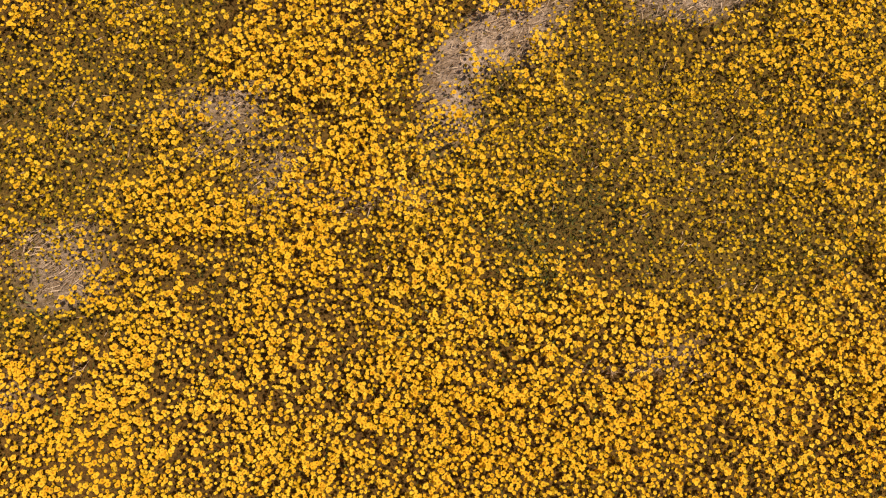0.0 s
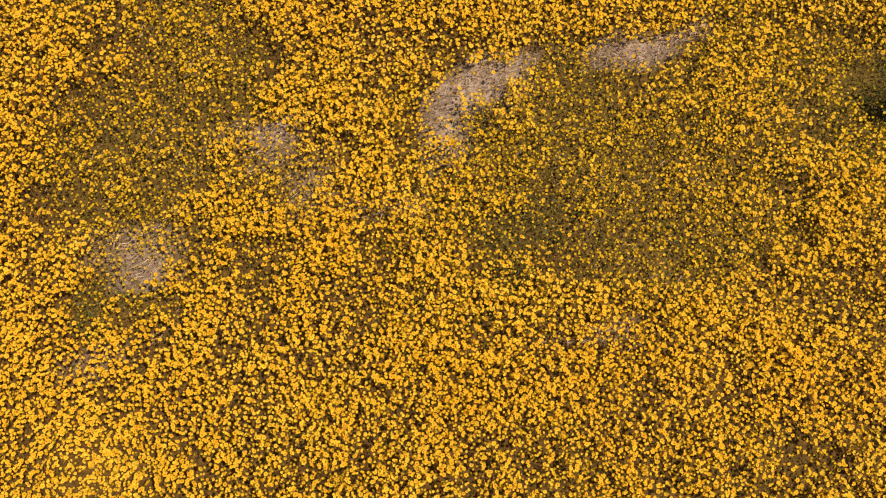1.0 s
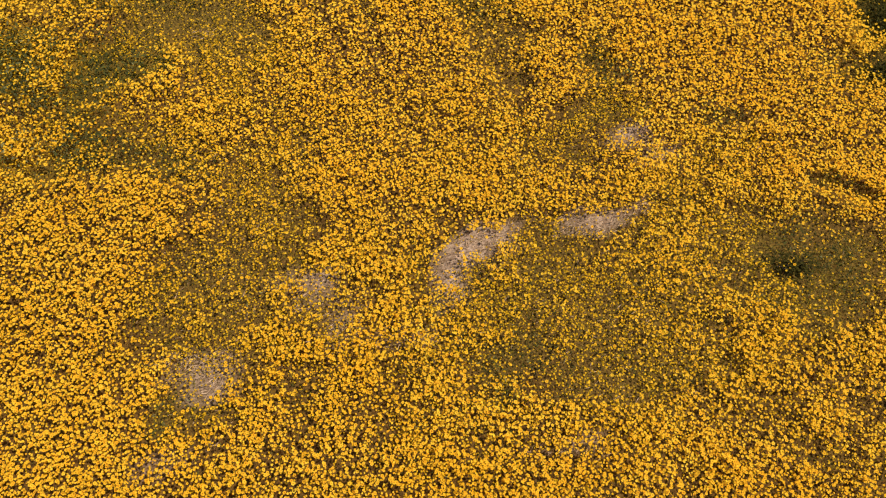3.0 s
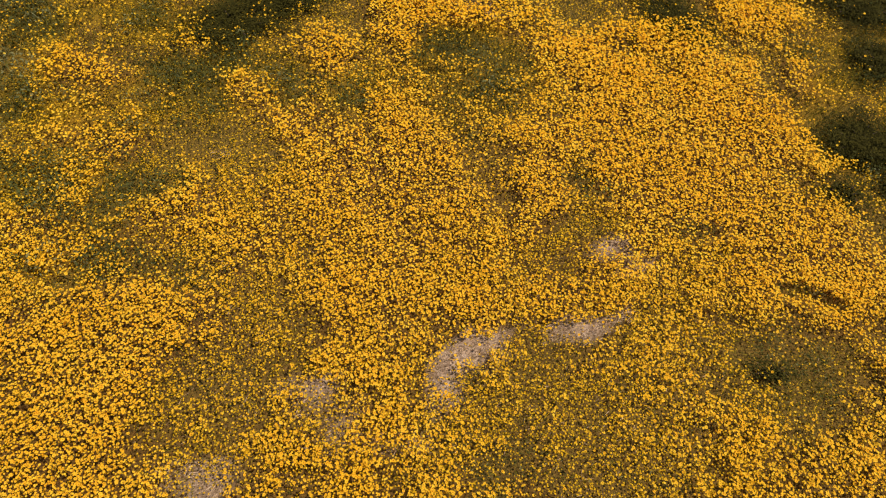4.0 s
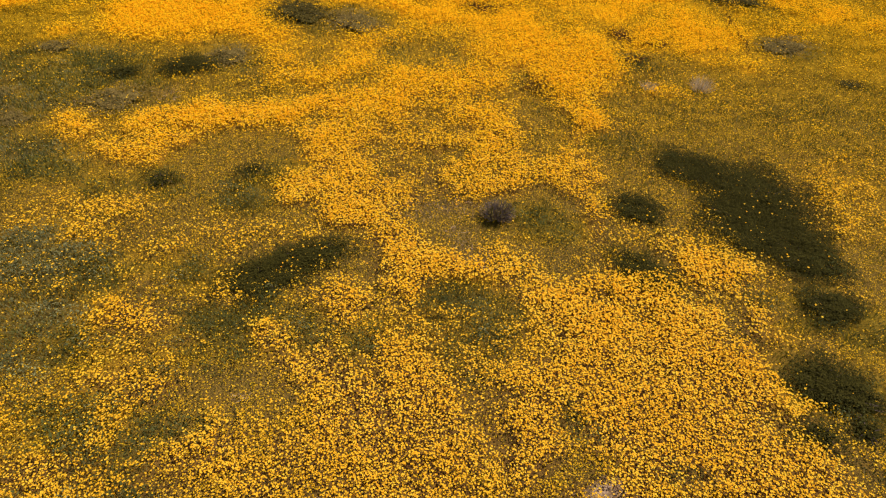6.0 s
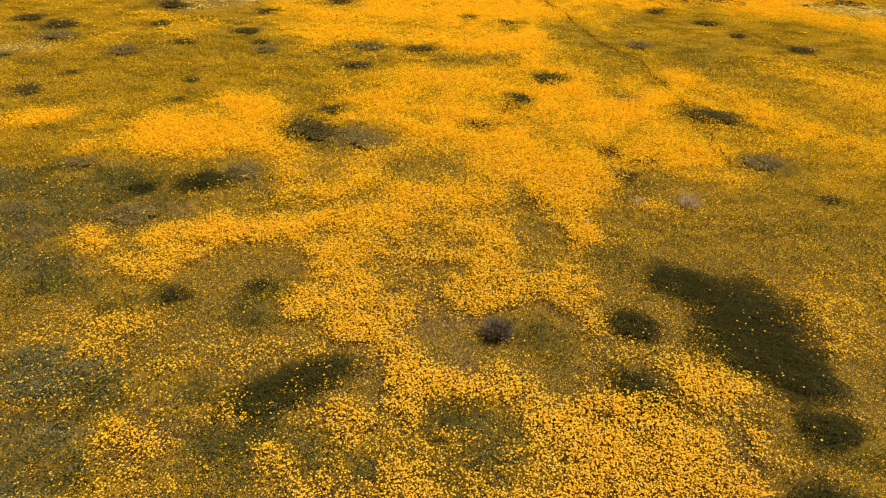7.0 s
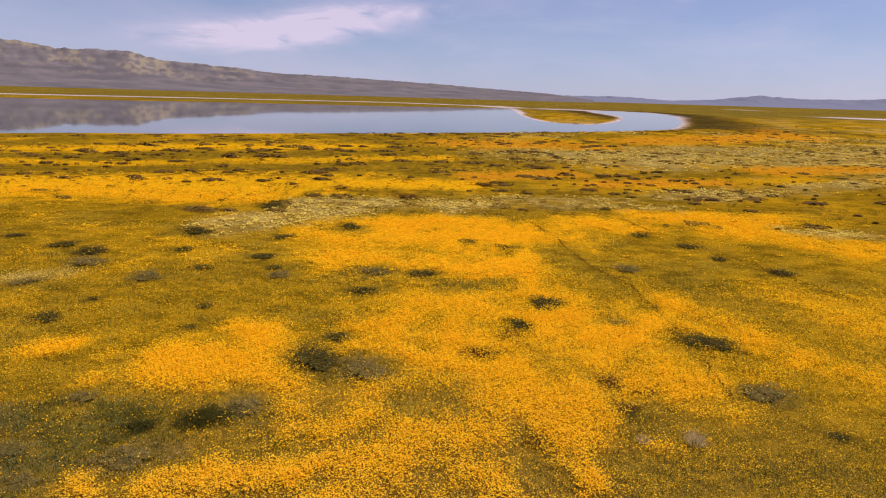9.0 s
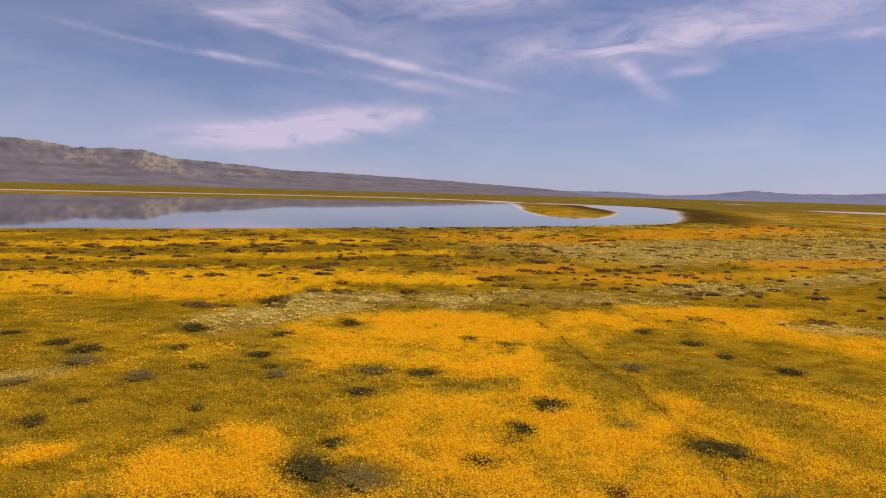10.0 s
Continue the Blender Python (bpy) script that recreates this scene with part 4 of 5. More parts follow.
def build_daisies():
    # nearest ground: whole heads with rays and a disc, on stems
    x, y, m = dense_spots(720, -1.9, 2.6, 0, 0, 0.8)
    at, size, spin, lean, way = heads(x, y, 0.08, 0.17, 0.0085, 0.0165, 0.32)
    v, f, index = daisy_shape()
    verts, faces = strew(v, f, at, size, spin, lean, way)
    me = quick_mesh("yellow_daisies", verts, faces, [PETAL, DISC], np.tile(index, len(at)), tone=tones(RNG, len(at), len(v)))
    stuff("yellow_daisies", me, "dense yellow daisies with orange-yellow discs on thin stems", "flowers")
    n = len(at)
    tall = at[:, 2] - GROUND_Z
    stem_v = [(-0.006, 0, 0), (0.006, 0, 0), (0.0, 0.012, -1.0)]
    sv, sf = strew(stem_v, [(0, 1, 2)], at - (0, 0, 0.002), tall, spin, lean * 0.3, way)
    stuff("daisy_stems", quick_mesh("daisy_stems", sv, sf, [STEM], tone=tones(RNG, n, 3)), "thin olive-brown stems under the daisies", "stems")
    # smaller heads between them, and further ground
    for y0, y1, density, sides, low, high, fin, fout in ((-1.9, 2.6, 1420, 5, 0.0068, 0.0108, 0, 0.8), (1.8, 6.5, 1650, 5, 0.0105, 0.0172, 0.8, 2.0), (4.5, 12.0, 1750, 4, 0.0115, 0.0190, 2.0, 3.5), (8.5, 24.0, 1000, 4, 0.015, 0.024, 3.5, 8.0), (16.0, 44.0, 420, 3, 0.024, 0.040, 8.0, 14.0)):
        x, y, m = dense_spots(density, y0, y1, 0, fin, fout)
        at, size, spin, lean, way = heads(x, y, 0.08, 0.17, low, high, 0.45)
        if 1.0 < y0 < 3.0:
            size = size * np.clip(0.72 + 0.28 * (y - 2) / 4, 0.72, 1)
        v, f = bowl_shape(sides) if sides > 4 else ([(1, 0, 0.1), (0, 1, -0.1), (-1, 0, 0.1), (0, -1, -0.1)], [(0, 1, 3), (1, 2, 3)]) if sides == 4 else ([(1, 0, 0), (-0.5, 0.87, 0), (-0.5, -0.87, 0)], [(0, 1, 2)])
        verts, faces = strew(v, f, at, size, spin, lean, way)
        # the farther off, the more heads take the copy tinted for distance
        me = quick_mesh("yellow_daisies", verts, faces, [PETAL, FARPETAL], np.repeat(RNG.random(len(at)) < step(4, 14, y), len(f)), tone=tones(RNG, len(at), len(v)))
        stuff("yellow_daisies", me, "drifts of bright yellow daisies across the meadow", "flowers")


def build_goldfields():
    for y0, y1, density, sides, low, high, fin, fout in ((-1.9, 3.6, 2700, 4, 0.0052, 0.0105, 0, 0.8), (2.8, 12.0, 1650, 3, 0.0062, 0.0125, 0.8, 3.5), (8.5, 24.0, 560, 3, 0.010, 0.017, 3.5, 8.0), (16.0, 40.0, 50, 3, 0.016, 0.026, 8.0, 12.0)):
        x, y, m = dense_spots(density, y0, y1, 1, fin, fout)
        at, size, spin, lean, way = heads(x, y, 0.05, 0.11, low, high, 0.5)
        v, f = ([(1, 0, 0.15), (0, 1, -0.1), (-1, 0, 0.15), (0, -1, -0.1)], [(0, 1, 3), (1, 2, 3)]) if sides > 3 else ([(1, 0, 0), (-0.5, 0.87, 0), (-0.5, -0.87, 0)], [(0, 1, 2)])
        verts, faces = strew(v, f, at, size, spin, lean, way)
        me = quick_mesh("goldfields", verts, faces, [GOLD], tone=tones(RNG, len(at), len(v)))
        stuff("goldfields", me, "low carpet of small golden flowers between the daisies", "flowers")
    for y0, y1, density in ((12.0, 24.0, 260), (24.0, 44.0, 110)):
        x, y, m = dense_spots(density, y0, y1, 3)
        at, size, spin, lean, way = heads(x, y, 0.08, 0.16, 0.016, 0.03, 0.5)
        verts, faces = strew([(1, 0, 0), (-0.5, 0.87, 0), (-0.5, -0.87, 0)], [(0, 1, 2)], at, size, spin, lean, way)
        if len(at):
            stuff("cream_flowers", quick_mesh("cream_flowers", verts, faces, [CREAM], tone=tones(RNG, len(at), 3)), "pale cream-yellow flower drifts", "flowers")


BLADE = [(-0.10, 0, 0), (0.10, 0, 0), (0.07, 0.05, 0.55), (-0.07, 0.05, 0.55), (0, 0.16, 1.0)]
BLADE_F = [(0, 1, 2), (0, 2, 3), (3, 2, 4)]
LEAF = [(0, -0.5, 0), (0.22, 0, 0.06), (0, 0.5, 0), (-0.22, 0, 0.06)]
SLIP = [(0, -0.5, 0), (0.11, 0, 0.05), (0, 0.5, 0), (-0.11, 0, 0.05)]
LEAF_F = [(0, 1, 2), (0, 2, 3)]
SPROUT = [(-0.07, 0, 0), (0.07, 0, 0.02), (0.10, 0.04, 0.55), (0, 0.16, 1.0)]
SPROUT_F = [(0, 1, 2), (0, 2, 3)]


def build_leaves():
    # olive and umber stems and leaves under the flowers
    for y0, y1, density, small, large, blade in ((-1.9, 3.0, 3700, 0.012, 0.038, 0), (3.0, 7.0, 1250, 0.022, 0.060, 1), (7.0, 12.0, 620, 0.03, 0.075, 1), (12.0, 24, 130, 0.05, 0.10, 1)):
        x, y = spots(density, y0, y1)
        m = meadow(x, y)
        keep = RNG.random(len(x)) < (1 - 0.72 * m[:, 2]) * (0.45 + 0.55 * step(0.3, 0.6, fbm(x * 3, y * 3, 3, 77))) * (1 - 0.35 * step(0.5, 1.0, m[:, 0]) * (y > 3))
        x, y, m = x[keep], y[keep], m[keep]
        n = len(x)
        umber = RNG.random(n) < np.maximum(step(0.25, 0.75, m[:, 0]), 0.4 * (1 - step(2.0, 3.5, y)))
        clump = step(0.52, 0.62, fbm(x * 1.6, y * 1.6, 4, 555)) * (1 - 0.6 * step(7, 12, y)) * (0.8 - 0.55 * umber) + 0.05
        hue = np.where(RNG.random(n) < clump, 2, umber)
        at = np.stack((x, y, GROUND_Z + RNG.uniform(-0.01, 0.01 if blade else 0.06, n)), 1)
        shape, fs = (SPROUT, SPROUT_F) if blade else (SLIP, LEAF_F)
        lean = RNG.uniform(0.05, 0.9, n) if blade else RNG.uniform(0.0, 1.25, n)
        verts, faces = strew(shape, fs, at, RNG.uniform(small, large, n), RNG.uniform(0, 6.283, n), lean, RNG.uniform(0, 6.283, n))
        stuff("meadow_leaves", quick_mesh("meadow_leaves", verts, faces, [STEM, UMBER, LEAFGREEN], np.repeat(hue, len(fs)), tone=tones(RNG, n, len(shape))), "olive and umber stems and leaves beneath the flowers", "leaves")
    # green and grey-green leafy plants
    for y0, y1, density, small, large, blade in ((-1.9, 3.0, 3000, 0.016, 0.042, 0), (3.0, 7.0, 2300, 0.024, 0.070, 1), (7.0, 12.0, 1400, 0.035, 0.09, 1), (12.0, 24, 220, 0.06, 0.12, 1)):
        x, y = spots(density, y0, y1)
        m = meadow(x, y)
        keep = RNG.random(len(x)) < np.clip(m[:, 4] + m[:, 7], 0, 1) ** 1.2 * (0.3 + 0.9 * step(0.35, 0.6, fbm(x * 3, y * 3, 3, 177)))
        x, y, m = x[keep], y[keep], m[keep]
        n = len(x)
        grey = RNG.random(n) < 0.08 + 0.85 * m[:, 7] / (m[:, 4] + m[:, 7] + 0.01)
        hue = np.where(grey, 0, np.where(RNG.random(n) < (0.30 if blade else 0.8), 2, 1))
        at = np.stack((x, y, GROUND_Z + RNG.uniform(-0.01, 0.03 if blade else 0.13, n)), 1)
        shape, fs = (SPROUT, SPROUT_F) if blade else (SLIP, LEAF_F)
        lean = RNG.uniform(0.05, 0.7, n) if blade else RNG.uniform(0.0, 1.1, n)
        verts, faces = strew(shape, fs, at, RNG.uniform(small, large, n), RNG.uniform(0, 6.283, n), lean, RNG.uniform(0, 6.283, n))
        stuff("leafy_green_plants", quick_mesh("leafy_green_plants", verts, faces, [SAGE, MIDGREEN, LEAFGREEN], np.repeat(hue, len(fs)), tone=tones(RNG, n, len(shape))), "green and grey-green leafy plants between the flower drifts", "plants")
    # dead stems and straw on bare and dry spots
    x, y = spots(5200, -1.9, 12.0)
    m = meadow(x, y)
    keep = RNG.random(len(x)) < np.clip(1.3 * m[:, 2] + 0.8 * m[:, 5], 0, 1) * np.where(y > 4, 0.28, 1)
    x, y = x[keep], y[keep]
    n = len(x)
    upright = m[keep, 5] > 0.4
    at = np.stack((x, y, relief(x, y, m[keep, 2]) + 0.004), 1)
    verts, faces = strew(np.array(BLADE) * (0.36, 1, 1), BLADE_F, at, RNG.uniform(0.02, 0.075, n) * np.where(y > 4, 1.5, 1), RNG.uniform(0, 6.283, n), np.where(upright, RNG.uniform(0.1, 1.0, n), RNG.uniform(1.2, 1.5, n)), np.where(upright, RNG.uniform(0, 6.283, n), RNG.normal(0.6, 0.5, n) + 3.1416 * (RNG.random(n) < 0.5)))
    stuff("dry_straw", quick_mesh("dry_straw", verts, faces, [STRAW], tone=tones(RNG, n, 5)), "pale dry straw and dead stems on bare soil", "straw")


# ---- shrubs ----
def leafy_mound(name, rx, ry, tall, leaves, small, large, material, seed, shell=0.45, ragged=0.8, lean=1.4, heart=0.78):
    """A low mound of leaves with an uneven outline, open inside."""
    rng = np.random.default_rng(seed)
    a, r = rng.uniform(0, 2 * np.pi, leaves), 1.35 * np.sqrt(rng.random(leaves))
    thin = step(0.45, 1.30, r + 0.7 * (fbm(np.cos(a) * r * 3 + 9, np.sin(a) * r * 3 + seed, 3, seed + 8) - 0.5))
    keep = rng.random(leaves) > thin
    a, r = a[keep], r[keep]
    leaves = len(a)
    edge = 1.02 - 0.5 * ragged + ragged * (fbm(np.cos(a) * 2.2 + 5 + seed, np.sin(a) * 2.2 + 5, 3, seed))
    x, y = np.cos(a) * r * rx * edge, np.sin(a) * r * ry * edge
    lump = 0.55 + 0.9 * fbm(x / max(rx, 0.2) * 2.5 + seed, y / max(ry, 0.2) * 2.5, 3, seed + 3)
    top = tall * np.sqrt(np.clip(1 - (r / 1.35) ** 2.4, 0.02, 1)) * lump
    z = top * (1 - shell * rng.random(leaves) ** 1.5) + 0.005
    verts, faces = strew(LEAF, LEAF_F, np.stack((x, y, z), 1), rng.uniform(small, large, leaves), rng.uniform(0, 6.283, leaves), rng.uniform(0, lean, leaves), rng.uniform(0, 6.283, leaves))
    # the dense inner growth, so that no ground shows through the middle
    k, rings = 22, 5
    A, Q = np.meshgrid(np.arange(k) * 2 * np.pi / k, np.linspace(0.08, heart, rings))
    A, Q = A.ravel(), Q.ravel()
    rag = 1.02 - 0.5 * ragged + ragged * fbm(np.cos(A) * 2.2 + 5 + seed, np.sin(A) * 2.2 + 5, 3, seed)
    rough = rng.uniform(0.85, 1.15, len(A))
    core = np.stack((np.cos(A) * Q * rag * rx * rough, np.sin(A) * Q * rag * ry * rough, 0.62 * tall * np.sqrt(1 - Q ** 2) * rng.uniform(0.55, 1.1, len(A)) - 0.03 * (Q > 0.9)), 1)
    i = (np.arange(rings - 1)[:, None] * k + np.arange(k)[None]).ravel()
    j = (np.arange(rings - 1)[:, None] * k + (np.arange(k)[None] + 1) % k).ravel()
    inner = np.concatenate((np.stack((i, i + k, j + k), 1), np.stack((i, j + k, j), 1))) + len(verts)
    verts, faces = np.concatenate((verts, core)), np.concatenate((faces, inner))
    return quick_mesh(name, verts, faces, [material], tone=np.r_[np.repeat(rng.random(leaves), 4), 0.6 * rng.random(len(core))])


def grass_tuft(name, wide, tall, blades, material, seed):
    """Blades fanning out of one foot."""
    rng = np.random.default_rng(seed)
    a, q = rng.uniform(0, 6.283, blades), wide * np.sqrt(rng.random(blades))
    at = np.stack((np.cos(a) * q * 0.5, np.sin(a) * q * 0.5, np.zeros(blades)), 1)
    verts, faces = strew(np.array(BLADE) * (0.10, 1, 1), BLADE_F, at, tall * rng.uniform(0.5, 1.1, blades), rng.uniform(0, 6.283, blades), 0.15 + 0.9 * q / wide * rng.random(blades), a)
    return quick_mesh(name, verts, faces, [material], tone=np.repeat(rng.random(blades), 5))


def stem_mesh(name, rx, ry, tall, count, seed):
    """Tapered woody stems that fan out from the root."""
    rng = np.random.default_rng(seed)
    V, F = [], []
    for _ in range(count):
        a, k = rng.uniform(0, 6.283), rng.uniform(0.3, 0.9)
        tip = np.array((math.cos(a) * rx * k, math.sin(a) * ry * k, tall * rng.uniform(0.6, 1.0)))
        mid = tip * (0.5, 0.5, 0.6) + rng.normal(0, 0.03, 3) * tall
        for (p, q, w0, w1) in ((np.zeros(3), mid, 0.014, 0.009), (mid, tip, 0.009, 0.003)):
            b = len(V)
            for c, w in ((p, w0), (q, w1)):
                V += [c + (w, 0, 0), c + (-w / 2, w * 0.87, 0), c + (-w / 2, -w * 0.87, 0)]
            F += [(b, b + 1, b + 4, b + 3), (b + 1, b + 2, b + 5, b + 4), (b + 2, b, b + 3, b + 5)]
    return quick_mesh(name, np.array(V), np.array(F), [TWIG])


def shrub(name, label, rx, ry, tall, leaves, small, large, material, seed, category="shrub", group="", **shape):
    root = new(name)
    if category == "grass tuft":
        part("foliage", grass_tuft("foliage", 1.0, 1.0, 320, material, seed), root)
        return tagged(root, label, category, group)
    part("foliage", leafy_mound("foliage", rx, ry, tall, leaves, small, large, material, seed, **shape), root)
    part("woody_stems", stem_mesh("woody_stems", rx, ry, tall * 0.8, 14, seed + 1), root, "brown woody stems")
    return tagged(root, label, category, group)


def twiggy_shrub(x, y):
    """A dense dome of bare grey twigs with a few dry leaves."""
    rng = np.random.default_rng(77)
    root = new("twiggy_shrub")
    k, r, tall = 260, 0.27, 0.30
    a, q = rng.uniform(0, 6.283, k), np.sqrt(rng.random(k))
    tip = np.stack((np.cos(a) * q * r * 1.15, np.sin(a) * q * r, tall * np.sqrt(1.02 - q * q) * rng.uniform(0.75, 1.1, k) + 0.02), 1)
    foot = tip * (0.25, 0.25, 0.0)
    mid = 0.5 * (foot + tip) + np.stack((np.cos(a), np.sin(a), 0 * a), 1) * 0.05 * q[:, None]
    rings = []
    for centre, wide in ((foot, 0.0085), (mid, 0.006), (tip, 0.002)):
        rings.append(np.stack([centre + wide * np.array((math.cos(c), math.sin(c), 0)) for c in (0.0, 2.094, 4.189)], 1))
    verts = np.concatenate(rings, 1).reshape(-1, 3)
    shape = np.array([(b + i, b + (i + 1) % 3, b + 3 + (i + 1) % 3, b + 3 + i) for b in (0, 3) for i in range(3)])
    part("twigs", quick_mesh("twigs", verts, (shape[None] + (np.arange(k) * 9)[:, None, None]).reshape(-1, 4), [DEADTWIG]), root, "bare grey-brown twigs")
    part("foliage", leafy_mound("foliage", 0.29, 0.25, 0.30, 1500, 0.014, 0.028, GREYBRUSH, 78, ragged=0.5, heart=0.5), root, "dry grey-brown leaves")
    tagged(root, "rounded grey-brown twiggy shrub, nearly leafless, among daisies", "shrub")
    root.matrix_basis = pose(x, y, GROUND_Z)


def mat(x, y, rx, ry, turn):
    seed = int(abs(x * 100 + y * 10))
    rx, ry = 1.18 * rx, 1.22 * ry
    ob = shrub("low_dark_shrub", "dark olive low shrub spreading like a mat among daisies", rx, ry, 0.10 + 0.05 * min(rx, 0.8), int((19000 if rx > 0.34 else 6500) * rx * ry * 3.14 + 200), 0.018, 0.036, BRUSH, seed, lean=0.7, heart=0.66 if rx > 0.34 else 0.4, ragged=1.3)
    ob.matrix_basis = pose(x, y, GROUND_Z, 0, 0, turn)


def build_shrubs():
    mat(4.05, 8.53, 0.63, 0.39, -27)
    mat(4.86, 7.67, 0.83, 0.80, -41)
    mat(4.69, 7.06, 0.83, 0.56, -5)
    mat(5.18, 6.40, 0.52, 0.44, -22)
    mat(2.92, 7.31, 0.36, 0.31, -38)
    mat(2.69, 5.88, 0.45, 0.27, -39)
    mat(-2.63, 5.42, 0.50, 0.33, 26)
    mat(-2.11, 5.86, 0.51, 0.25, 26)
    mat(-3.52, 7.88, 0.25, 0.21, 9)
    mat(-4.93, 7.49, 0.28, 0.22, -9)
    mat(5.11, 5.35, 0.36, 0.29, -14)
    mat(4.62, 3.95, 0.48, 0.22, -11)
    mat(4.69, 3.53, 0.21, 0.19, -28)
    mat(4.50, 4.12, 0.36, 0.31, -6)
    mat(4.13, 3.44, 0.28, 0.20, -17)
    mat(2.92, 1.48, 0.19, 0.11, -17)
    mat(-5.98, 11.50, 0.52, 0.40, 12)
    mat(-7.20, 11.11, 0.33, 0.21, 9)
    kinds = {"dark": ("dark_shrub", "dark olive-brown low shrub standing in golden flowers", DARKBRUSH, 0.22),
             "grey": ("grey_shrub", "grey-brown twiggy saltbush with dry leaves", GREYBRUSH, 0.24),
             "red": ("russet_shrub", "small russet-brown shrub among yellow flowers", REDBRUSH, 0.2),
             "pale": ("bleached_grass_tuft", "bleached straw-coloured grass tuft", PALEBRUSH, 0.7)}
    first = {}
    count = 0

    def grow(kind, x, y, r, up=1.0):
        nonlocal count
        i = count
        count += 1
        name, label, material, tall = kinds[kind]
        v = i % 3
        if (kind, v) not in first:
            first[kind, v] = shrub(name, label, 1.0, 0.75, tall, 4200, 0.04, 0.09, material, 40 + 7 * v + len(kind), "grass tuft" if kind == "pale" else "shrub", "shrubs of the meadow", ragged=1.9, lean=1.0, heart=0.62)
            ob = first[kind, v]
            ob.matrix_basis = Matrix.LocRotScale((x, y, GROUND_Z), Euler((0, 0, 0.4 * (i % 5) - 0.8)), (1.3 * r, 1.3 * r, up * r))
        else:
            keep = first[kind, v]
            old = keep.matrix_basis.copy()
            keep.matrix_basis = Matrix.Identity(4)
            copy_thing(keep, Matrix.LocRotScale((x, y, GROUND_Z), Euler((0, 0, 0.4 * (i % 5) - 0.8)), (1.3 * r, 1.3 * r, up * r)))
            keep.matrix_basis = old

    grow("dark", -4.24, 14.73, 0.72)
    grow("dark", -3.94, 16.34, 0.39)
    grow("dark", -3.89, 20.69, 0.48)
    grow("dark", -1.91, 23.06, 0.54)
    grow("dark", 2.99, 20.13, 0.64)
    grow("dark", 1.80, 17.96, 0.44)
    grow("dark", 7.57, 17.04, 0.67)
    grow("dark", -8.20, 23.18, 0.33)
    grow("dark", -9.23, 24.78, 0.52)
    grow("dark", -9.46, 28.42, 0.51)
    grow("dark", -13.16, 25.39, 0.43)
    grow("dark", -14.24, 28.91, 0.78)
    grow("dark", -11.06, 22.76, 0.41)
    grow("dark", -17.01, 24.48, 0.72)
    grow("dark", -18.97, 25.44, 0.57)
    grow("dark", -13.55, 16.87, 0.45)
    grow("dark", -9.05, 18.45, 0.29)
    grow("dark", -8.71, 16.64, 0.21)
    grow("dark", -22.41, 26.73, 0.43)
    grow("dark", -12.71, 36.50, 0.78)
    grow("dark", -6.54, 31.40, 0.69)
    grow("dark", 11.64, 29.66, 0.50)
    grow("dark", 14.22, 25.32, 0.55)
    grow("dark", -13.13, 18.72, 0.25)
    grow("dark", 9.79, 31.94, 0.50)
    grow("dark", 0.11, 28.89, 0.47)
    grow("dark", 1.81, 28.10, 0.46)
    grow("dark", 8.56, 12.09, 0.23)
    grow("dark", 12.32, 27.43, 0.44)
    grow("dark", 9.70, 39.83, 0.46)
    grow("grey", -2.78, 14.23, 0.62)
    grow("grey", -5.21, 12.06, 0.47)
    grow("grey", -3.83, 23.12, 0.59)
    grow("grey", 7.79, 13.89, 0.54)
    grow("grey", 7.21, 25.04, 0.56)
    grow("grey", -12.66, 21.25, 0.60)
    grow("grey", -16.18, 22.80, 0.68)
    grow("grey", -7.64, 22.18, 0.45)
    grow("grey", -9.20, 12.24, 0.34)
    grow("grey", -16.83, 20.08, 0.46)
    grow("grey", -6.79, 9.95, 0.51)
    grow("grey", -8.34, 9.13, 0.32)
    grow("grey", -9.35, 10.02, 0.34)
    grow("grey", 5.31, 18.47, 0.40)
    grow("red", 1.37, 17.03, 0.37)
    grow("red", 3.86, 14.21, 0.36)
    grow("red", 4.66, 13.80, 0.31)
    grow("red", 0.44, 15.70, 0.51)
    grow("red", 3.97, 12.87, 0.26)
    grow("red", 1.56, 11.30, 0.32)
    grow("red", 1.57, 49.12, 0.75)
    grow("red", -4.41, 41.68, 0.83)
    grow("red", -10.05, 44.72, 0.66)
    grow("pale", 5.10, 11.52, 0.24, 1.3)
    grow("pale", 3.99, 11.47, 0.17)
    twiggy_shrub(0.61, 6.98)


def low_clumps(name, x, y, r, k, flat, material, label, category, rng, leaf=1.0, lean=0.5):
    """Many low leafy clumps, wider than tall, in one mesh."""
    a, q = rng.uniform(0, 6.283, (len(x), k)), np.sqrt(rng.random((len(x), k)))
    px = (x[:, None] + np.cos(a) * q * r[:, None] * 1.3).ravel()
    py = (y[:, None] + np.sin(a) * q * r[:, None] * 0.9).ravel()
    pz = (GROUND_Z + 0.04 + flat * r[:, None] * np.sqrt(1 - q ** 2) * rng.uniform(0.3, 1.1, (len(x), k))).ravel()
    m = len(px)
    verts, faces = strew(LEAF, LEAF_F, np.stack((px, py, pz), 1), np.repeat(r, k) * leaf * rng.uniform(0.35, 0.7, m) * (30 / k) ** 0.5, rng.uniform(0, 6.283, m), rng.uniform(0.0, lean, m), rng.uniform(0, 6.283, m))
    tone = np.repeat(np.clip(np.repeat(rng.random(len(x)), k) * 0.7 + 0.3 * rng.random(m), 0, 1), 4)
    stuff(name, quick_mesh(name, verts, faces, [material], tone=tone), label, category)


def far_field(rng, n, y0, y1, wide=0.95):
    y = y0 * (y1 / y0) ** rng.random(n)
    return rng.uniform(-wide, wide, n) * (y + 8), y


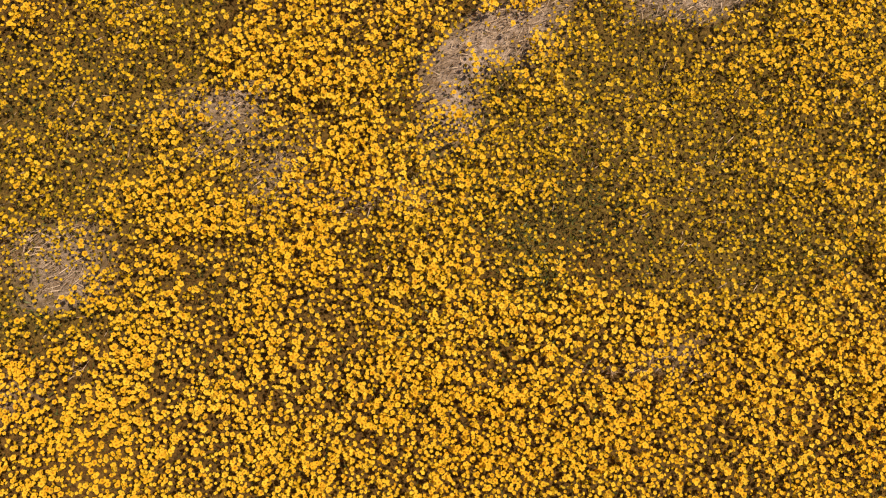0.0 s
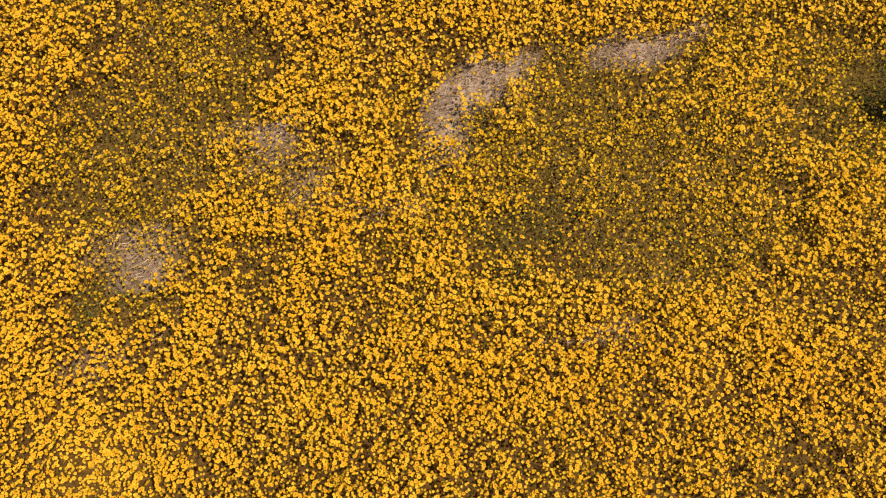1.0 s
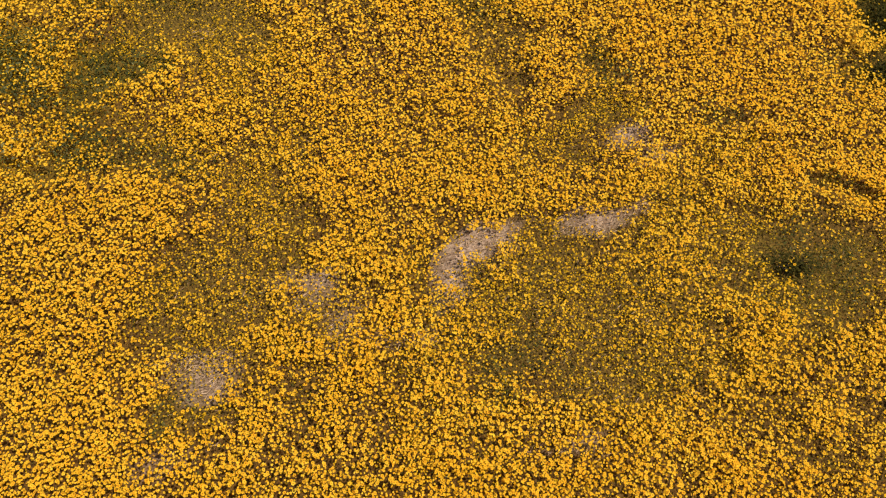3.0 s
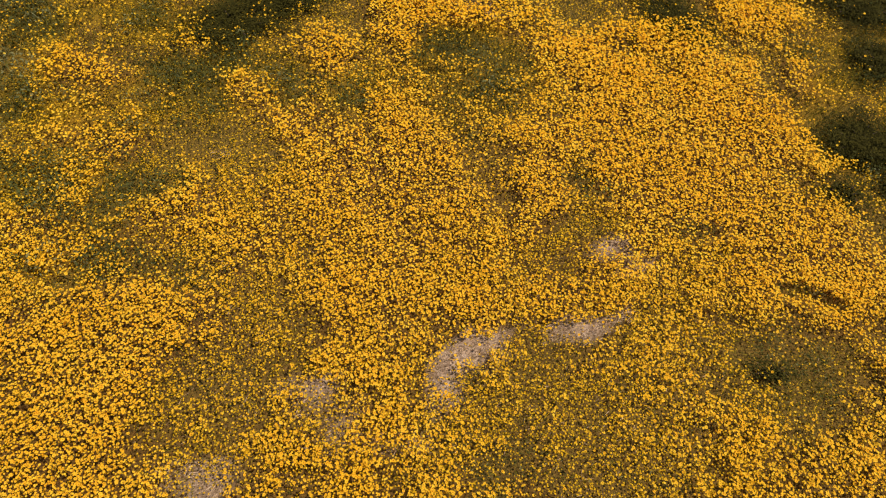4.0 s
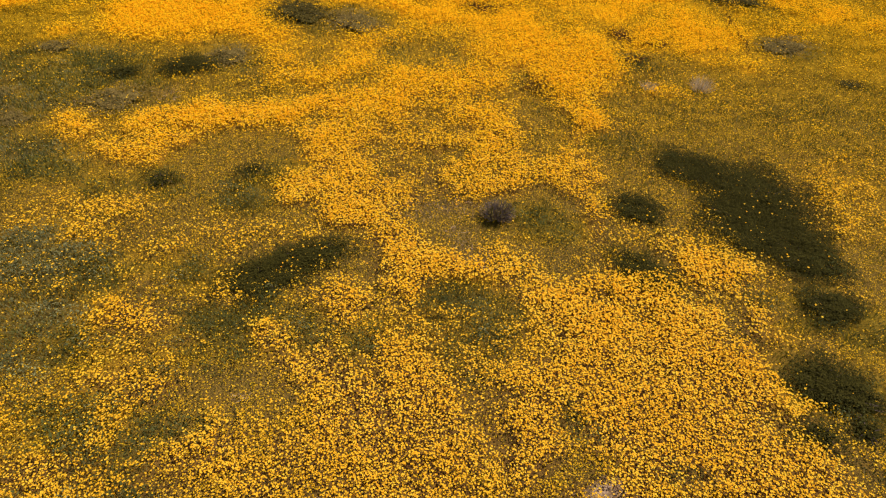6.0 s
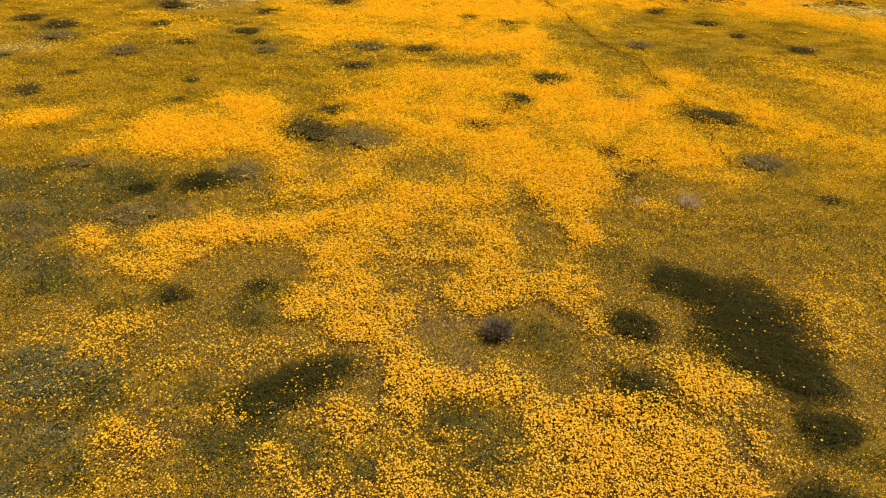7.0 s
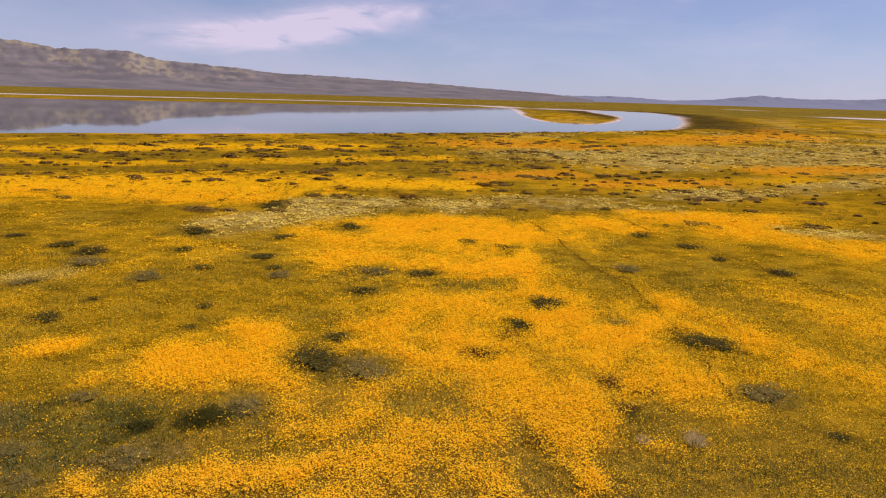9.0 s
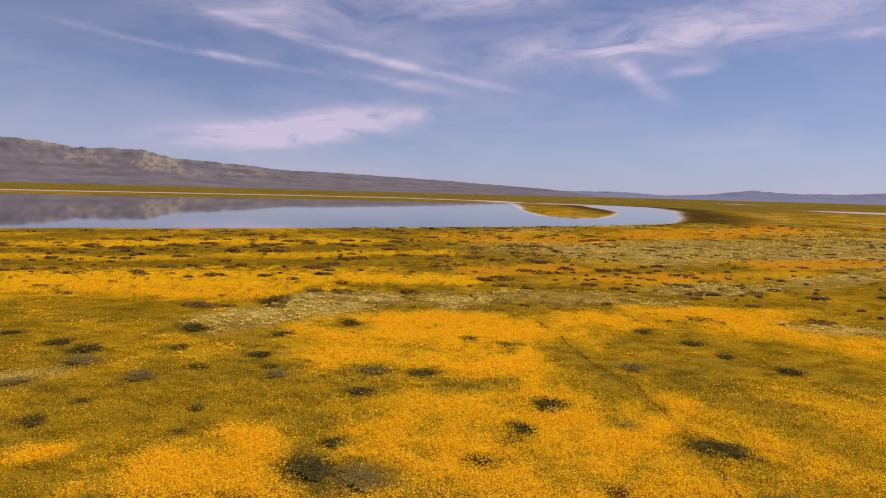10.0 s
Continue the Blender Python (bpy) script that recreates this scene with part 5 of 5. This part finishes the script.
def build_far_shrubs():
    """The scattered shrubs of the plain, too many and too far to tell apart."""
    rng = np.random.default_rng(99)
    x, y = far_field(rng, 5000, 34, 240)
    clump = fbm(x * 0.05, y * 0.04, 4, 301)
    keep = (rng.random(len(x)) < (0.35 + 0.65 * step(0.34, 0.62, clump)) * np.where(y < 45, 0.07, np.where(x < 0.05 * y, 0.42, 0.62))) & (shore_distance(x, y) > 9.0)
    x, y = x[keep], y[keep]
    n, k = len(x), 11
    r = (0.18 + 0.75 * rng.random(n) ** 2.2) * np.clip(0.45 + y / 110, 0.6, 1.4) * np.where((x > 0.15 * y) & (y > 50), 0.7, 1.0)
    # a low rounded body with an uneven rim, and sprigs over it
    a = np.arange(k) * 2 * np.pi / k + rng.uniform(0, 6.283, (n, 1))
    rim = r[:, None] * rng.uniform(0.75, 1.25, (n, k))
    tall = 0.10 + 0.07 * r * rng.uniform(0.6, 1.4, n)
    low = np.stack((x[:, None] + 1.45 * np.cos(a) * rim, y[:, None] + 0.95 * np.sin(a) * rim, np.full((n, k), GROUND_Z - 0.02)), 2)
    mid = np.stack((x[:, None] + 0.9 * np.cos(a) * rim, y[:, None] + 0.6 * np.sin(a) * rim, GROUND_Z + tall[:, None] * rng.uniform(0.6, 1.1, (n, k))), 2)
    top = np.stack((x, y, GROUND_Z + tall), 1)[:, None]
    verts = np.concatenate((top, mid, low), 1).reshape(-1, 3)
    i = np.arange(k)
    j = (i + 1) % k
    shape = np.concatenate((np.stack((0 * i, 1 + i, 1 + j), 1), np.stack((1 + i, 1 + k + i, 1 + k + j), 1), np.stack((1 + i, 1 + k + j, 1 + j), 1)))
    faces = (shape[None] + (np.arange(n) * (2 * k + 1))[:, None, None]).reshape(-1, 3)
    tone = np.clip(np.repeat(rng.random(n), 2 * k + 1) * 0.7 + 0.3 * rng.random(n * (2 * k + 1)), 0, 1)
    stuff("distant_shrubs", quick_mesh("distant_shrubs", verts, faces, [FARBRUSH], tone=tone), "many low dark shrubs dotting the flowering plain", "shrubs")
    low_clumps("distant_shrub_sprigs", x, y, r, 16, 0.16, FARBRUSH, "leafy sprigs of the shrubs on the plain", "leaves", rng)
    # low tufts that roughen the flowering plain
    x, y = far_field(rng, 8500, 36, 190)
    keep = (shore_distance(x, y) > 9.0) & (rng.random(len(x)) < 0.25 + 0.75 * step(0.35, 0.6, fbm(x * 0.12, y * 0.1, 4, 333)))
    x, y = x[keep], y[keep]
    r = 0.06 + 0.20 * rng.random(len(x)) ** 2.5 + 0.0012 * y
    low_clumps("meadow_tufts", x, y, r, 5, 0.5, TUFT, "low olive tufts roughening the flowering plain", "tufts", rng)
    # bright flecks where yellow and cream flowers stand in clumps
    x, y = far_field(rng, 34000, 22, 150, 0.8)
    m = meadow(x, y)
    dry_land = shore_distance(x, y) > 8.0
    bright = dry_land & (rng.random(len(x)) < 0.55 * np.clip(m[:, 0], 0, 1) ** 1.5 * step(0.40, 0.56, fbm(x * 0.5, y * 0.5, 3, 707)))
    pale = dry_land & (y > 26) & (rng.random(len(x)) < 1.4 * m[:, 3] * step(0.30, 0.55, fbm(x * 0.35, y * 0.35, 3, 717)))
    for name, pick, material, label in (("yellow_flower_clumps", bright, FARPETAL, "bright yellow clumps of daisies on the plain"), ("cream_flower_clumps", pale, CREAM, "pale cream clumps of flowers on the plain")):
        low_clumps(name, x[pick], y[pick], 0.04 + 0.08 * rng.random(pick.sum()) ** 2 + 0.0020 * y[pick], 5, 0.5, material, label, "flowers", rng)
    # brush along the near shore
    s = rng.random(110)
    near = SHORELINE[(SHORELINE[:, 1] < 185) & (SHORELINE[:, 0] > -250)]
    i = (s * (len(near) - 1)).astype(int)
    k = rng.random(110)[:, None]
    p = near[i] * (1 - k) + near[np.minimum(i + 1, len(near) - 1)] * k + np.c_[rng.uniform(3.0, 7.0, 110), -rng.uniform(7.0, 15.0, 110)]
    low_clumps("shore_brush", p[:, 0], p[:, 1], 0.3 + 0.5 * rng.random(110), 14, 0.25, FARBRUSH, "low dark brush lining the lake shore", "brush", rng)


def build_sage_mounds():
    """Leafy grey-green mounds that stand in the greener drifts."""
    rng = np.random.default_rng(321)
    y = rng.uniform(2.2, 17.0, 14000)
    x = rng.uniform(-1, 1, 14000) * (3.4 + 0.74 * y)
    m = meadow(x, y)
    keep = rng.random(14000) < 0.6 * step(0.35, 0.8, m[:, 4] + m[:, 7]) * (m[:, 2] < 0.2) * step(0.32, 0.52, fbm(x * 0.9, y * 0.9, 3, 818))
    x, y, grey = x[keep], y[keep], m[keep, 7]
    green = rng.random(len(x)) > 0.12 + 0.8 * step(0.3, 0.7, grey)
    for hue, material, label in ((0, SAGE, "grey-green leafy mounds among the flowers"), (1, LEAFGREEN, "dark green leafy mounds among the flowers")):
        pick = green == bool(hue)
        low_clumps("leafy_mounds", x[pick], y[pick], 0.08 + 0.15 * rng.random(pick.sum()) ** 1.5, 46, 0.8, material, label, "plants", rng, 0.42, 1.2)


def furrow(name, label, points, wide, seed):
    """A narrow winding rut: dark tufts along its line."""
    rng = np.random.default_rng(seed)
    p = np.array(points, float)
    seg = np.hypot(*np.diff(p, axis=0).T)
    s = np.r_[0, np.cumsum(seg)]
    n = int(s[-1] * 170)
    k = rng.uniform(0, s[-1], n)
    x = np.interp(k, s, p[:, 0]) + 0.16 * (fbm(k * 0.6, k * 0, 3, seed) - 0.5) * 2
    y = np.interp(k, s, p[:, 1])
    gap = fbm(k * 0.5, k * 0 + 3, 3, seed + 9)
    keep = rng.random(n) < step(0.30, 0.44, gap) * 0.8 + 0.2
    x, y, k, gap = x[keep], y[keep], k[keep], gap[keep]
    n = len(x)
    x = x + rng.normal(0, 1, n) * wide * (0.4 + 0.7 * gap)
    at = np.stack((x, y, GROUND_Z + rng.uniform(0.05, 0.19, n)), 1)
    verts, faces = strew(LEAF, LEAF_F, at, rng.uniform(0.022, 0.048, n) * (1 + y / 120), rng.uniform(0, 6.283, n), rng.uniform(0.2, 1.4, n), rng.uniform(0, 6.283, n))
    tagged(new(name, quick_mesh(name, verts, faces, [REDBRUSH], tone=np.repeat(0.5 * rng.random(n), 4))), label, "rut", kind="stuff")


build_daisies()
build_goldfields()
build_leaves()
build_shrubs()
build_far_shrubs()
build_sage_mounds()
furrow("overgrown_rut", "dark overgrown rut winding through yellow flowers", [(3.5, 34.6), (4.3, 32.0), (4.8, 30.6), (4.9, 28.6), (5.1, 26.9), (5.6, 24.9), (6.3, 23.2), (6.6, 22.3), (6.7, 20.8), (6.8, 19.0), (6.9, 17.3), (6.9, 15.5), (6.7, 13.3)], 0.016, 5)
furrow("overgrown_rut", "dark overgrown rut crossing olive and yellow meadow", [(9.8, 36), (10.2, 34.2), (11.8, 29.9), (12.7, 28.0), (13.1, 26.6), (14.0, 24.9), (14.5, 23.1), (15.0, 21.7), (15.6, 20)], 0.030, 8)
